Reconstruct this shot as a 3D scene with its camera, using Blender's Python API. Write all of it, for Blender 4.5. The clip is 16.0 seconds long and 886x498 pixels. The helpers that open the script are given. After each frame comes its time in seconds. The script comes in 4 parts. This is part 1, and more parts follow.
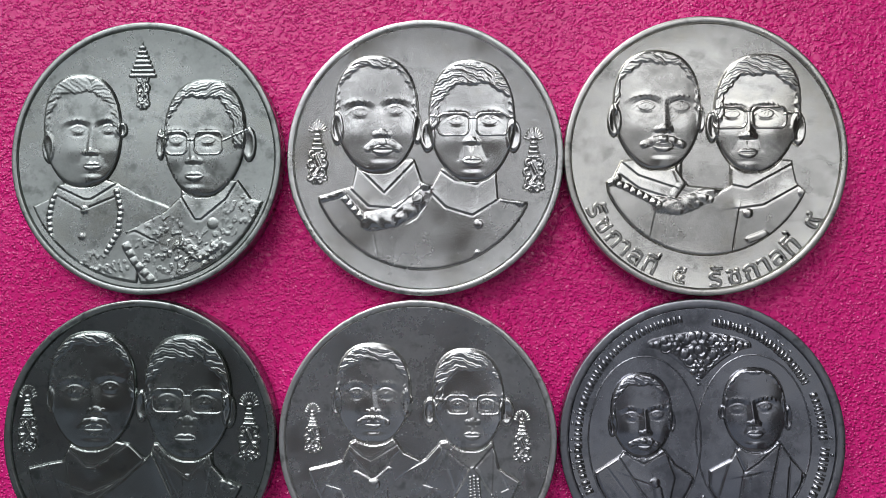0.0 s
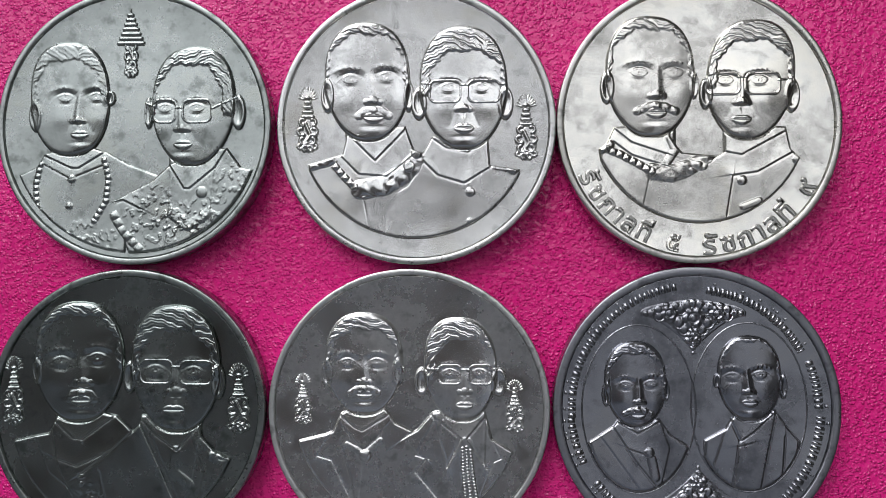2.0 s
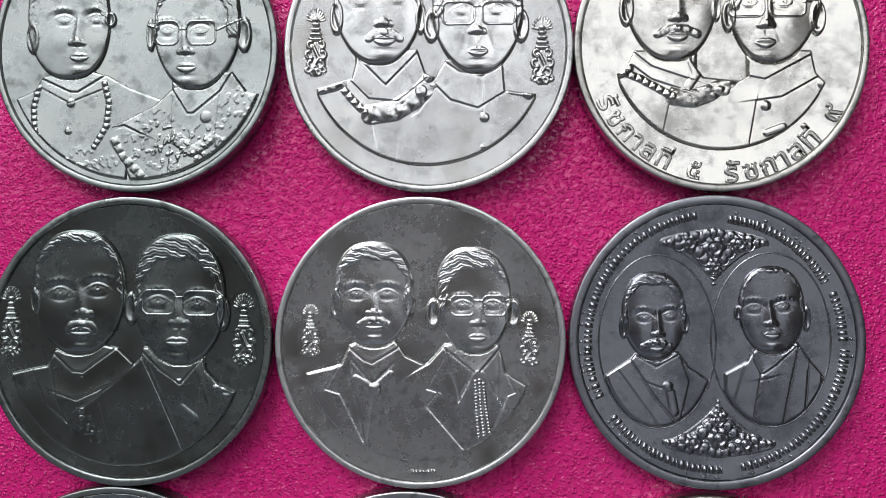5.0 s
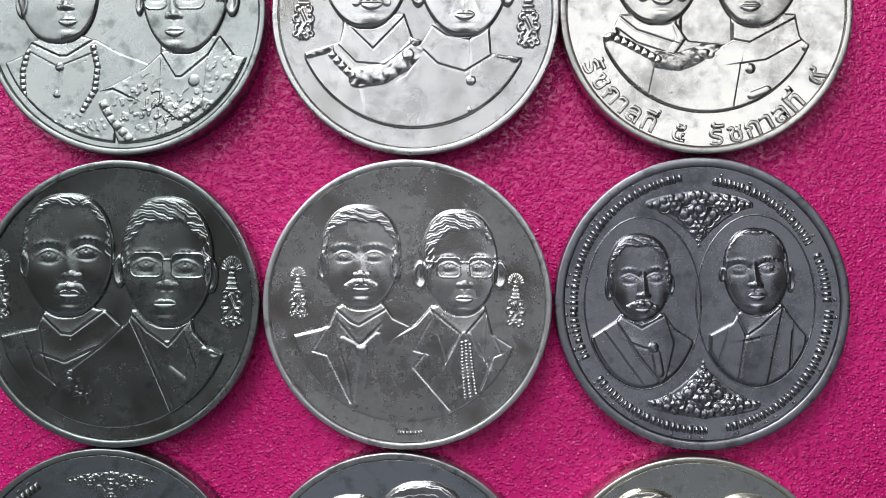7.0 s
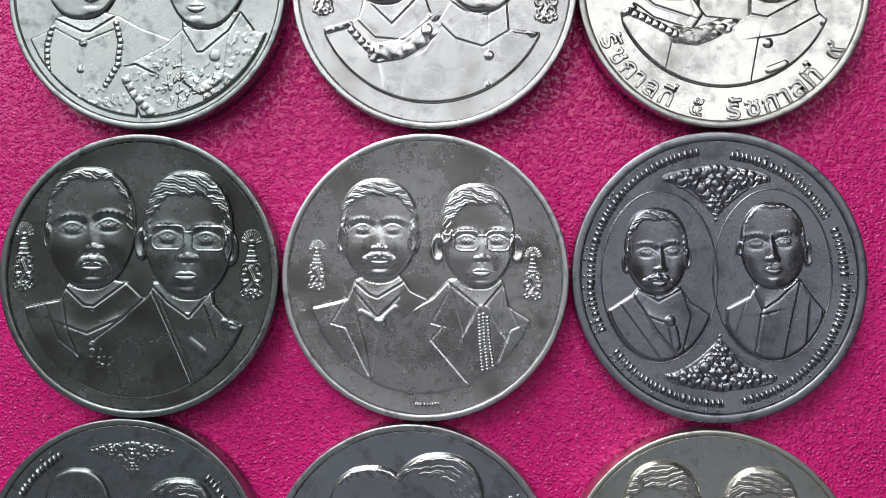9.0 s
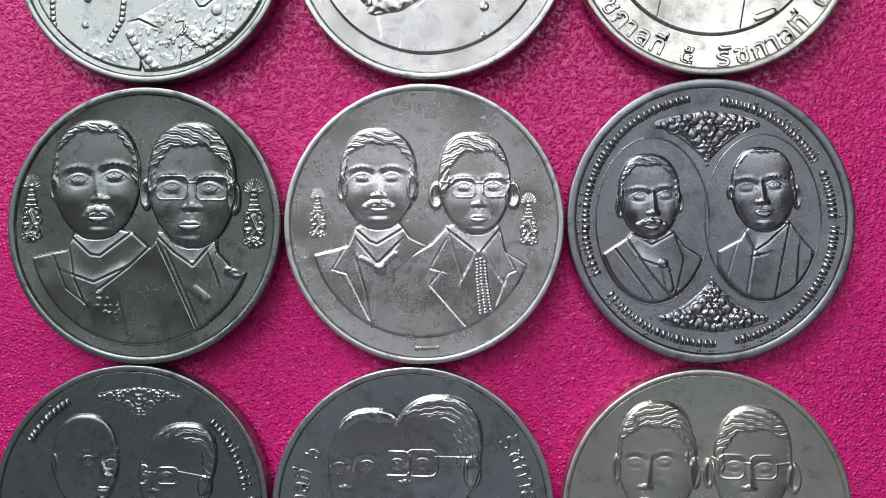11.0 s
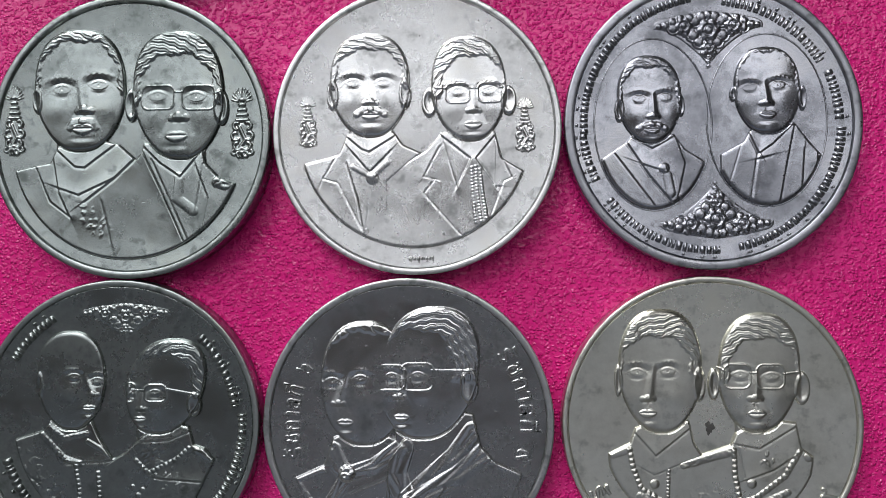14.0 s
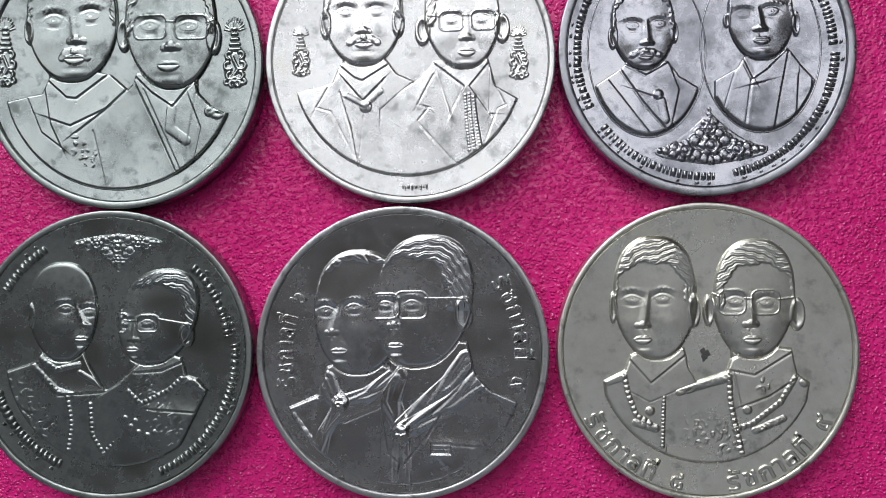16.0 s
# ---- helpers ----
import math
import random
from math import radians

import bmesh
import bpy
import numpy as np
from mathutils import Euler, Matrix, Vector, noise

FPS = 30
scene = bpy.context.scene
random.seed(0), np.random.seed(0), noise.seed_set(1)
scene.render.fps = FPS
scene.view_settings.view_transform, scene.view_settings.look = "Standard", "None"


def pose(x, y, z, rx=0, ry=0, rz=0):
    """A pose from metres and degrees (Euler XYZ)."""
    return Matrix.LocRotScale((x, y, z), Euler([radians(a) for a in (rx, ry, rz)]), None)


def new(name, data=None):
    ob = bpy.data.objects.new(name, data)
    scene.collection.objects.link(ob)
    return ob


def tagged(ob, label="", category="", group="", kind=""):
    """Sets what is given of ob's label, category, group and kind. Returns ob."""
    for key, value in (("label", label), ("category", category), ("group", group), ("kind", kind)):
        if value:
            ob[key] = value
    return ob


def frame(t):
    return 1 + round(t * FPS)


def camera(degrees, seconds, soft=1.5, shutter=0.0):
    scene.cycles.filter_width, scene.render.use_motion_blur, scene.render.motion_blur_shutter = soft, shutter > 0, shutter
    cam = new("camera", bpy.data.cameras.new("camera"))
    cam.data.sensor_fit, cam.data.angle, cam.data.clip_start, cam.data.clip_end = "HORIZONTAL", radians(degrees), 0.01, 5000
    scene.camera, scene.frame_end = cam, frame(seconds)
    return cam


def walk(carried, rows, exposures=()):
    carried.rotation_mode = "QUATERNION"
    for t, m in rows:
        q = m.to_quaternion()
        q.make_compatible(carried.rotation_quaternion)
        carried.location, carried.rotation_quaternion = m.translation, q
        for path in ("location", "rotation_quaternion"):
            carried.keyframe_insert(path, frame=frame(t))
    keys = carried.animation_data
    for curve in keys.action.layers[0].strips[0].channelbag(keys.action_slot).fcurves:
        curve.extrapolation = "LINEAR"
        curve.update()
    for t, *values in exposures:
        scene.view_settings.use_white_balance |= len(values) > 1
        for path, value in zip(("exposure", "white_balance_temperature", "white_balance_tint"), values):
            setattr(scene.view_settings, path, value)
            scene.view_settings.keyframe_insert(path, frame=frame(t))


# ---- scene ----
cam = camera(58.2, 16.0, soft=0.7)
MM = 0.001
# seconds, the eye in millimetres, and its turn in degrees
PATH = [
    (0, 6.227, 19.733, 94.389, 1.233, 2.131, 0.076),
    (0.5, 6.324, 18.907, 93.807, 1.331, 2.005, 0.061),
    (1, 6.405, 17.258, 93.188, 1.599, 1.960, 0.047),
    (1.5, 6.032, 16.858, 93.105, 1.461, 1.824, 0.121),
    (2, 6.741, 15.567, 93.305, 1.579, 1.879, -0.045),
    (2.5, 6.885, 14.770, 91.953, 1.319, 1.909, -0.061),
    (3, 6.061, 13.497, 91.421, 1.253, 1.911, -0.117),
    (3.5, 6.194, 12.316, 91.082, 1.226, 1.988, -0.132),
    (4, 6.262, 11.598, 91.087, 1.249, 1.826, -0.167),
    (4.5, 6.112, 9.414, 89.765, 1.330, 1.707, -0.096),
    (5, 4.898, 8.518, 90.214, 1.002, 1.644, 0.165),
    (7.5, 6.304, 3.225, 90.818, 1.308, 1.495, 0.123),
    (8, 5.852, 2.675, 91.500, 1.571, 1.709, 0.065),
    (8.5, 6.155, 1.971, 91.219, 1.261, 1.970, 0.148),
    (9, 5.487, 1.057, 91.233, 1.214, 2.315, 0.335),
    (11.5, 5.838, -6.894, 93.425, 1.348, 2.333, -0.214),
    (12, 5.195, -8.187, 92.949, 1.239, 2.177, -0.214),
    (12.5, 5.649, -9.301, 92.167, 1.378, 2.298, -0.277),
    (13, 5.791, -11.855, 91.327, 1.628, 2.281, -0.496),
    (13.5, 6.661, -13.611, 90.977, 1.620, 2.418, -0.644),
    (14, 6.659, -15.797, 90.185, 1.545, 2.629, -0.677),
    (14.5, 7.215, -17.888, 89.881, 1.333, 2.657, -0.714),
    (15, 6.004, -19.736, 90.877, 1.550, 2.562, -0.781),
    (15.5, 6.197, -22.421, 90.422, 1.984, 2.501, -0.736),
    (16, 6.891, -24.201, 89.553, 1.870, 2.432, -0.857),
]
walk(cam, [(t, pose(MM * x, MM * y, MM * z, rx, ry, rz)) for t, x, y, z, rx, ry, rz in PATH])

# ---- light ----
world = bpy.data.worlds.new("sky")
scene.world = world
world.use_nodes = True
wn = world.node_tree.nodes
sky = wn.new("ShaderNodeTexSky")
sky.sky_type, sky.sun_disc, sky.sun_elevation, sky.sun_rotation = "NISHITA", False, radians(50), radians(20)
world.node_tree.links.new(sky.outputs[0], wn["Background"].inputs[0])
wn["Background"].inputs[1].default_value = 0.05
CEIL = 1.65
WX0, WX1, WY0, WY1 = -1.8, 0.85, 0.27, 2.3          # the roof window's opening
RX0 = 0.30                                           # an added fill pane on the east side, unseen
SY0, SY1, SY2 = -1.4, -0.45, 0.18                               # a smaller, dim fill opening added behind, unseen
MID, CROSS, EY1 = -0.09, 1.0, 1.2                    # its bars; the shorter east pane ends at EY1
NX0, NX1, NZ0, NZ1 = -1.7, 0.1, 0.15, 1.45            # an unseen window added in the north wall


def pane_light(x0, x1, y0, y1, strength, tint=(0.965, 0.975, 1.0)):
    la = bpy.data.lights.new("daylight_and_fill", "AREA")
    la.shape, la.size, la.size_y, la.color = "RECTANGLE", x1 - x0, y1 - y0, tint
    la.energy = strength * la.size * la.size_y
    ob = new("daylight_and_fill", la)
    ob.matrix_world = pose((x0 + x1) / 2, (y0 + y1) / 2, CEIL + 0.06)


pane_light(WX0, MID - 0.05, WY0, CROSS - 0.04, 5.0)
pane_light(WX0, MID - 0.05, CROSS + 0.04, WY1, 21.0)   # far pane boosted to add cover glints and directional light
pane_light(MID + 0.05, WX1, WY0, EY1, 5.0)
# Two added fills brighten the lower and east coins; warm tint offsets sky blue.
FILL_TINT = (1.0, 0.95, 0.84)
pane_light(WX0, WX1, SY0, SY1, 0.36, FILL_TINT)
pane_light(RX0, WX1, SY1, SY2, 0.80, FILL_TINT)
# Lamp in the added north window, for slanting light and glints on the relief.
win = bpy.data.lights.new("added_window_light", "AREA")
win.shape, win.size, win.size_y, win.energy, win.color = "RECTANGLE", NX1 - NX0, NZ1 - NZ0, 14.0 * (NX1 - NX0) * (NZ1 - NZ0), (0.965, 0.975, 1.0)
new("added_window_light", win).matrix_world = pose((NX0 + NX1) / 2, 2.75, (NZ0 + NZ1) / 2, -90, 0, 0)
scene.view_settings.exposure = 0.04


# ---- materials ----
def material(name):
    m = bpy.data.materials.new(name)
    m.use_nodes = True
    nt = m.node_tree
    return m, nt, nt.nodes["Principled BSDF"]


def node(nt, kind, **values):
    n = nt.nodes.new("ShaderNode" + kind)
    for k, v in values.items():
        n.inputs[k.replace("_", " ")].default_value = v
    return n


def ramp(nt, src, stops):
    r = nt.nodes.new("ShaderNodeValToRGB")
    nt.links.new(src, r.inputs[0])
    e = r.color_ramp.elements
    while len(e) < len(stops):
        e.new(0.5)
    for el, (p, c) in zip(e, stops):
        el.position, el.color = p, (*c, 1) if len(c) == 3 else (c[0], c[0], c[0], 1)
    return r.outputs[0]


def place(nt, scale=(1, 1, 1), rot=(0, 0, 0)):
    tc = nt.nodes.new("ShaderNodeTexCoord")
    mp = nt.nodes.new("ShaderNodeMapping")
    mp.inputs["Scale"].default_value = scale
    mp.inputs["Rotation"].default_value = rot
    nt.links.new(tc.outputs["Object"], mp.inputs[0])
    return mp.outputs[0]


def tex(nt, kind, vec, **values):
    n = node(nt, "Tex" + kind, **values)
    nt.links.new(vec, n.inputs["Vector"])
    return n


def math_node(nt, op, a, b):
    n = nt.nodes.new("ShaderNodeMath")
    n.operation = op
    for i, v in enumerate((a, b)):
        if isinstance(v, (int, float)):
            n.inputs[i].default_value = v
        else:
            nt.links.new(v, n.inputs[i])
    return n.outputs[0]


def bump(nt, height, distance, strength=1.0, normal=None):
    b = node(nt, "Bump", Strength=strength, Distance=distance)
    nt.links.new(height, b.inputs["Height"])
    if normal:
        nt.links.new(normal, b.inputs["Normal"])
    return b.outputs[0]


def coin_metal(name, light, dark, rough, stain, seed):
    """Struck cupronickel: toned patches, fingered haze, hairlines and small nicks."""
    m, nt, p = material(name)
    p.inputs["Metallic"].default_value = 1.0
    v = place(nt)
    off = nt.nodes.new("ShaderNodeVectorMath")
    off.inputs[1].default_value = (seed * 0.37, seed * 0.21, 0)
    nt.links.new(v, off.inputs[0])
    v = off.outputs[0]
    patches = tex(nt, "Noise", v, Scale=130.0, Detail=6.0, Roughness=0.62)
    fine = tex(nt, "Noise", v, Scale=900.0, Detail=4.0, Roughness=0.7)
    both = math_node(nt, "ADD", math_node(nt, "MULTIPLY", patches.outputs[0], 0.75), math_node(nt, "MULTIPLY", fine.outputs[0], 0.25))
    warm = tuple(c * k for c, k in zip(light, (1.0, 0.985, 0.945)))
    col = ramp(nt, both, [(0.46 - 0.20 * stain, dark), (0.53, light), (0.64, warm)])
    spots = tex(nt, "Noise", v, Scale=520.0, Detail=3.0, Roughness=0.6)
    worn = ramp(nt, spots.outputs[0], [(0.30, (1 - 0.45 * stain, 1 - 0.44 * stain, 1 - 0.45 * stain)), (0.44, (1.0, 1.0, 1.0)), (0.75, (1.0, 1.0, 1.0))])
    toned = nt.nodes.new("ShaderNodeVectorMath")
    toned.operation = "MULTIPLY"
    nt.links.new(col, toned.inputs[0])
    nt.links.new(worn, toned.inputs[1])
    nt.links.new(toned.outputs[0], p.inputs["Base Color"])
    r = ramp(nt, both, [(0.34, (rough + 0.12,)), (0.62, (rough - 0.05,))])
    nt.links.new(r, p.inputs["Roughness"])
    lines = tex(nt, "Noise", place(nt, (330, 9000, 1), (0, 0, 0.6 + seed)), Scale=1.0, Detail=3.0)
    lines2 = tex(nt, "Noise", place(nt, (380, 8000, 1), (0, 0, -0.8 + seed)), Scale=1.0, Detail=3.0)
    hair = math_node(nt, "ADD", lines.outputs[0], lines2.outputs[0])
    pits = tex(nt, "Noise", v, Scale=1700.0, Detail=3.0)
    nick = ramp(nt, pits.outputs[0], [(0.20, (0.0,)), (0.30, (1.0,))])
    n = bump(nt, hair, 0.000006, 0.07)
    n = bump(nt, fine.outputs[0], 0.00003, 0.45 if stain >= 1.0 else 0.2, n)
    n = bump(nt, nick, 0.00003, 0.5, n)
    nt.links.new(n, p.inputs["Normal"])
    return m


def leather_material():
    """Magenta grained leatherette: small round pebbles, creases between them, a little sheen."""
    m, nt, p = material("leatherette")
    v = place(nt)
    warp = tex(nt, "Noise", v, Scale=900.0, Detail=1.0)
    mix = nt.nodes.new("ShaderNodeVectorMath")
    mix.operation = "MULTIPLY_ADD"
    mix.inputs[1].default_value = (0.0005, 0.0005, 0.0)
    nt.links.new(warp.outputs["Color"], mix.inputs[0])
    nt.links.new(v, mix.inputs[2])
    wide = nt.nodes.new("ShaderNodeVectorMath")
    wide.operation = "MULTIPLY"
    wide.inputs[1].default_value = (0.9, 1.0, 1.0)
    nt.links.new(mix.outputs[0], wide.inputs[0])
    cells = nt.nodes.new("ShaderNodeTexVoronoi")
    cells.feature = "F1"
    cells.inputs["Scale"].default_value = 2850.0
    nt.links.new(wide.outputs[0], cells.inputs["Vector"])
    pebble = math_node(nt, "MAXIMUM", 0.0, math_node(nt, "SUBTRACT", 1.0, math_node(nt, "MULTIPLY", math_node(nt, "POWER", cells.outputs["Distance"], 2.0), 3.2)))
    folds = tex(nt, "Noise", wide.outputs[0], Scale=1500.0, Detail=1.0, Roughness=0.4)
    depth = ramp(nt, folds.outputs[0], [(0.34, (0.45,)), (0.60, (1.0,))])
    soft = tex(nt, "Noise", v, Scale=60.0, Detail=4.0)
    tone = ramp(nt, soft.outputs[0], [(0.3, (0.72, 0.012, 0.20)), (0.7, (0.84, 0.020, 0.25))])
    nt.links.new(tone, p.inputs["Base Color"])
    p.inputs["Roughness"].default_value = 0.21
    p.inputs["Specular IOR Level"].default_value = 0.6
    h = math_node(nt, "ADD", math_node(nt, "MULTIPLY", pebble, depth), math_node(nt, "MULTIPLY", folds.outputs[0], 0.7))
    n = bump(nt, h, 0.00017, 1.0)
    n = bump(nt, soft.outputs[0], 0.001, 0.2, n)
    nt.links.new(n, p.inputs["Normal"])
    return m


def plain_material(name, a, b, rough, scale):
    m, nt, p = material(name)
    t = tex(nt, "Noise", place(nt), Scale=scale, Detail=6.0)
    nt.links.new(ramp(nt, t.outputs[0], [(0.3, a), (0.7, b)]), p.inputs["Base Color"])
    p.inputs["Roughness"].default_value = rough
    nt.links.new(bump(nt, t.outputs[0], 0.001, 0.3), p.inputs["Normal"])
    return m


LEATHER = leather_material()
WOOD = plain_material("table_wood", (0.16, 0.08, 0.04), (0.24, 0.13, 0.07), 0.4, 9.0)
PAINT = plain_material("wall_paint", (0.30, 0.30, 0.29), (0.36, 0.36, 0.35), 0.8, 3.0)
BOARD = plain_material("ceiling_board", (0.13, 0.127, 0.125), (0.17, 0.167, 0.165), 0.8, 4.0)
FLOOR = plain_material("floor_tile", (0.16, 0.14, 0.13), (0.22, 0.2, 0.18), 0.5, 5.0)


# ---- building helpers ----
def part(name, bm, mat, parent, label="", smooth=True):
    me = bpy.data.meshes.new(name)
    bm.to_mesh(me)
    bm.free()
    for f in me.polygons:
        f.use_smooth = smooth
    me.materials.append(mat)
    ob = new(name, me)
    if parent:
        ob.parent = parent
    return tagged(ob, label)


def box(bm, lo, hi):
    c = [(a + b) / 2 for a, b in zip(lo, hi)]
    s = [b - a for a, b in zip(lo, hi)]
    bmesh.ops.create_cube(bm, size=1, matrix=Matrix.Translation(c) @ Matrix.Diagonal((*s, 1)))


def boxes(name, mat, *spans, kind="structure", label="", category=""):
    bm = bmesh.new()
    for lo, hi in spans:
        box(bm, lo, hi)
    return tagged(part(name, bm, mat, None, smooth=False), label, category, "", kind)


# ---- the room, closed round the table ----
FZ = -0.762
X0, X1, Y0, Y1 = -2.7, 2.7, -1.6, 2.7
boxes("floor", FLOOR, ((X0, Y0, FZ - 0.1), (X1, Y1, FZ)), label="plain tiled floor under the table", category="floor")
boxes("wall_north", PAINT, ((X0 - 0.1, Y1, FZ), (NX0, Y1 + 0.1, CEIL)), ((NX1, Y1, FZ), (X1 + 0.1, Y1 + 0.1, CEIL)), ((NX0, Y1, FZ), (NX1, Y1 + 0.1, NZ0)), ((NX0, Y1, NZ1), (NX1, Y1 + 0.1, CEIL)), label="plain painted wall", category="wall")
boxes("wall_south", PAINT, ((X0 - 0.1, Y0 - 0.1, FZ), (X1 + 0.1, Y0, CEIL)), label="plain painted wall", category="wall")
boxes("wall_west", PAINT, ((X0 - 0.1, Y0, FZ), (X0, Y1, CEIL)), label="plain painted wall", category="wall")
boxes("wall_east", PAINT, ((X1, Y0, FZ), (X1 + 0.1, Y1, CEIL)), label="plain painted wall", category="wall")
# Unseen; dark to stand in for the phone and person mirrored in the coins.
TOP = CEIL + 0.12
boxes("ceiling", BOARD, ((X0 - 0.1, Y0 - 0.1, CEIL), (X1 + 0.1, SY0, TOP)), ((X0 - 0.1, SY0, CEIL), (WX0, SY1, TOP)), ((WX1, SY0, CEIL), (X1 + 0.1, SY1, TOP)), ((X0 - 0.1, SY1, CEIL), (RX0, SY2, TOP)), ((WX1, SY1, CEIL), (X1 + 0.1, SY2, TOP)), ((X0 - 0.1, SY2, CEIL), (X1 + 0.1, WY0, TOP)), ((X0 - 0.1, WY0, CEIL), (WX0, WY1, TOP)), ((WX0, CROSS - 0.04, CEIL), (MID - 0.05, CROSS + 0.04, TOP)),
      ((MID - 0.05, WY0, CEIL), (MID + 0.05, WY1, TOP)), ((MID + 0.05, EY1, CEIL), (WX1, WY1, TOP)), ((WX1, WY0, CEIL), (X1 + 0.1, WY1, TOP)), ((X0 - 0.1, WY1, CEIL), (X1 + 0.1, Y1 + 0.1, TOP)),
      label="unseen dark board ceiling with roof windows and fill openings", category="ceiling")

# ---- the table and its cover ----
table = tagged(new("table"), "brown wooden table under the magenta cover", "table")
table.location = (0, 0, FZ)
bm = bmesh.new()
box(bm, (-0.6, -0.4, 0.72), (0.6, 0.4, 0.76))
bmesh.ops.bevel(bm, geom=bm.edges[:], offset=0.004, segments=2, affect="EDGES")
part("tabletop", bm, WOOD, table, smooth=False)
for sx in (-1, 1):
    for sy in (-1, 1):
        bm = bmesh.new()
        box(bm, (sx * 0.54 - 0.03, sy * 0.34 - 0.03, 0.0), (sx * 0.54 + 0.03, sy * 0.34 + 0.03, 0.72))
        part("leg", bm, WOOD, table, smooth=False)

bm = bmesh.new()
bmesh.ops.create_grid(bm, x_segments=120, y_segments=90, size=1)
for v in bm.verts:
    v.co.x, v.co.y = v.co.x * 0.4, v.co.y * 0.3
    v.co.z = -0.00006 * (1 + noise.noise(v.co * 45)) - 0.00002
low = bmesh.ops.extrude_face_region(bm, geom=bm.faces[:])["geom"]
for v in low:
    if isinstance(v, bmesh.types.BMVert):
        v.co.z = -0.002
bmesh.ops.recalc_face_normals(bm, faces=bm.faces[:])
tagged(part("leatherette_cover", bm, LEATHER, None), "magenta grained leatherette sheet lying flat on the table", "table cover")


# ---- coins ----
FIELD, RIM, RAD, RIMW = 2.15, 2.42, 16.0, 0.62       # millimetres


def lathe(profile, n, closed=False, reed=None, wear=0.0):
    bm = bmesh.new()
    rings = []
    for k, (r, z) in enumerate(profile):
        if r == 0:
            rings.append([bm.verts.new((0, 0, z * MM))])
            continue
        ring = []
        for i in range(n):
            a = 2 * math.pi * i / n
            rr = r + wear * noise.noise((9 * math.cos(a), 9 * math.sin(a), k * 0.3 + n)) + wear * noise.noise((40 * math.cos(a), 40 * math.sin(a), z)) - (0.07 if reed and k in reed and i % 4 in (2, 3) else 0)
            ring.append(bm.verts.new((rr * MM * math.cos(a), rr * MM * math.sin(a), z * MM)))
        rings.append(ring)
    pairs = list(zip(rings, rings[1:]))
    if closed:
        pairs.append((rings[-1], rings[0]))
    for p, q in pairs:
        for i in range(n):
            j = (i + 1) % n
            if len(p) == 1:
                bm.faces.new((p[0], q[i], q[j]))
            elif len(q) == 1:
                bm.faces.new((p[i], q[0], p[j]))
            else:
                bm.faces.new((p[i], q[i], q[j], p[j]))
    bmesh.ops.recalc_face_normals(bm, faces=bm.faces[:])
    return bm


def basin(x, y=0.0):
    """How far the dished field has risen at a place, in millimetres."""
    return 0.45 * (np.hypot(x, y) / 15.0) ** 3.3


def blank(parent, mat, rim_mat, rimw, rimz, reeded):
    n = 480
    rimz += 0.42
    edge = RAD - rimw - 0.10
    w = RAD - rimw
    body = [(0, 0.25), (RAD - 1.2, 0.25), (RAD - 1.0, 0.0), (RAD - 0.25, 0.0), (RAD, 0.22), (RAD, rimz - 0.32), (RAD - 0.1, rimz - 0.2), (w + 0.15, rimz - 0.2), (w + 0.04, FIELD + 0.2), (w - 0.05, FIELD + 0.2)]
    body += [(edge - d, FIELD + float(basin(edge - d))) for d in (0.0, 0.03, 0.07)]
    body += [(edge * k / 24, FIELD + float(basin(edge * k / 24))) for k in range(23, -1, -1)]
    part("blank", lathe(body, n, reed=(4, 5) if reeded else None), mat, parent)
    rim = [(RAD + 0.004, rimz - 0.33), (RAD + 0.004, rimz - 0.13), (RAD - 0.03, rimz - 0.05), (RAD - 0.09, rimz - 0.01), (RAD - 0.2, rimz + 0.005), ((RAD + w) / 2, rimz + 0.01), (w + 0.14, rimz - 0.01), (w + 0.05, rimz - 0.05),
           (w + 0.01, FIELD + 0.42), (w - 0.01, FIELD + 0.21), (w + 0.1, FIELD + 0.1)]
    part("rim", lathe(rim, n, closed=True, wear=0.02), rim_mat, parent)


# ---- struck relief ----
def mound(X, Y, x, y, sx, sy):
    return np.exp(-((X - x) / sx) ** 2 - ((Y - y) / sy) ** 2)


def ease(t):
    t = np.clip(t, 0, 1)
    return t * t * (3 - 2 * t)


def shoulder(d, w, h):
    """Height of a struck edge: a quick round rise within w of the outline, falling under the field outside."""
    t = np.clip(d / w, 0, 1)
    return np.where(d > 0, h * np.sqrt(1 - (1 - t) ** 2), 1.2 * d)


def line_distance(X, Y, pts):
    """Distance to a broken line, and the length run along it."""
    best, along, run = np.full(X.shape, 1e9), np.zeros(X.shape), 0.0
    if len(pts) == 1:
        return np.hypot(X - pts[0][0], Y - pts[0][1]), along
    for (ax, ay), (bx, by) in zip(pts, pts[1:]):
        lx, ly = bx - ax, by - ay
        n = max(math.hypot(lx, ly), 1e-6)
        t = np.clip(((X - ax) * lx + (Y - ay) * ly) / n ** 2, 0, 1)
        d = np.hypot(X - ax - t * lx, Y - ay - t * ly)
        near = d < best
        best, along = np.where(near, d, best), np.where(near, run + t * n, along)
        run += n
    return best, along


def inside(X, Y, pts):
    """Signed distance to a polygon, positive within."""
    d, _ = line_distance(X, Y, pts + pts[:1])
    odd = np.zeros(X.shape, bool)
    for (ax, ay), (bx, by) in zip(pts, pts[1:] + pts[:1]):
        if ay != by:
            odd ^= ((ay > Y) != (by > Y)) & (X < (bx - ax) * (Y - ay) / (by - ay) + ax)
    return np.where(odd, d, -d)


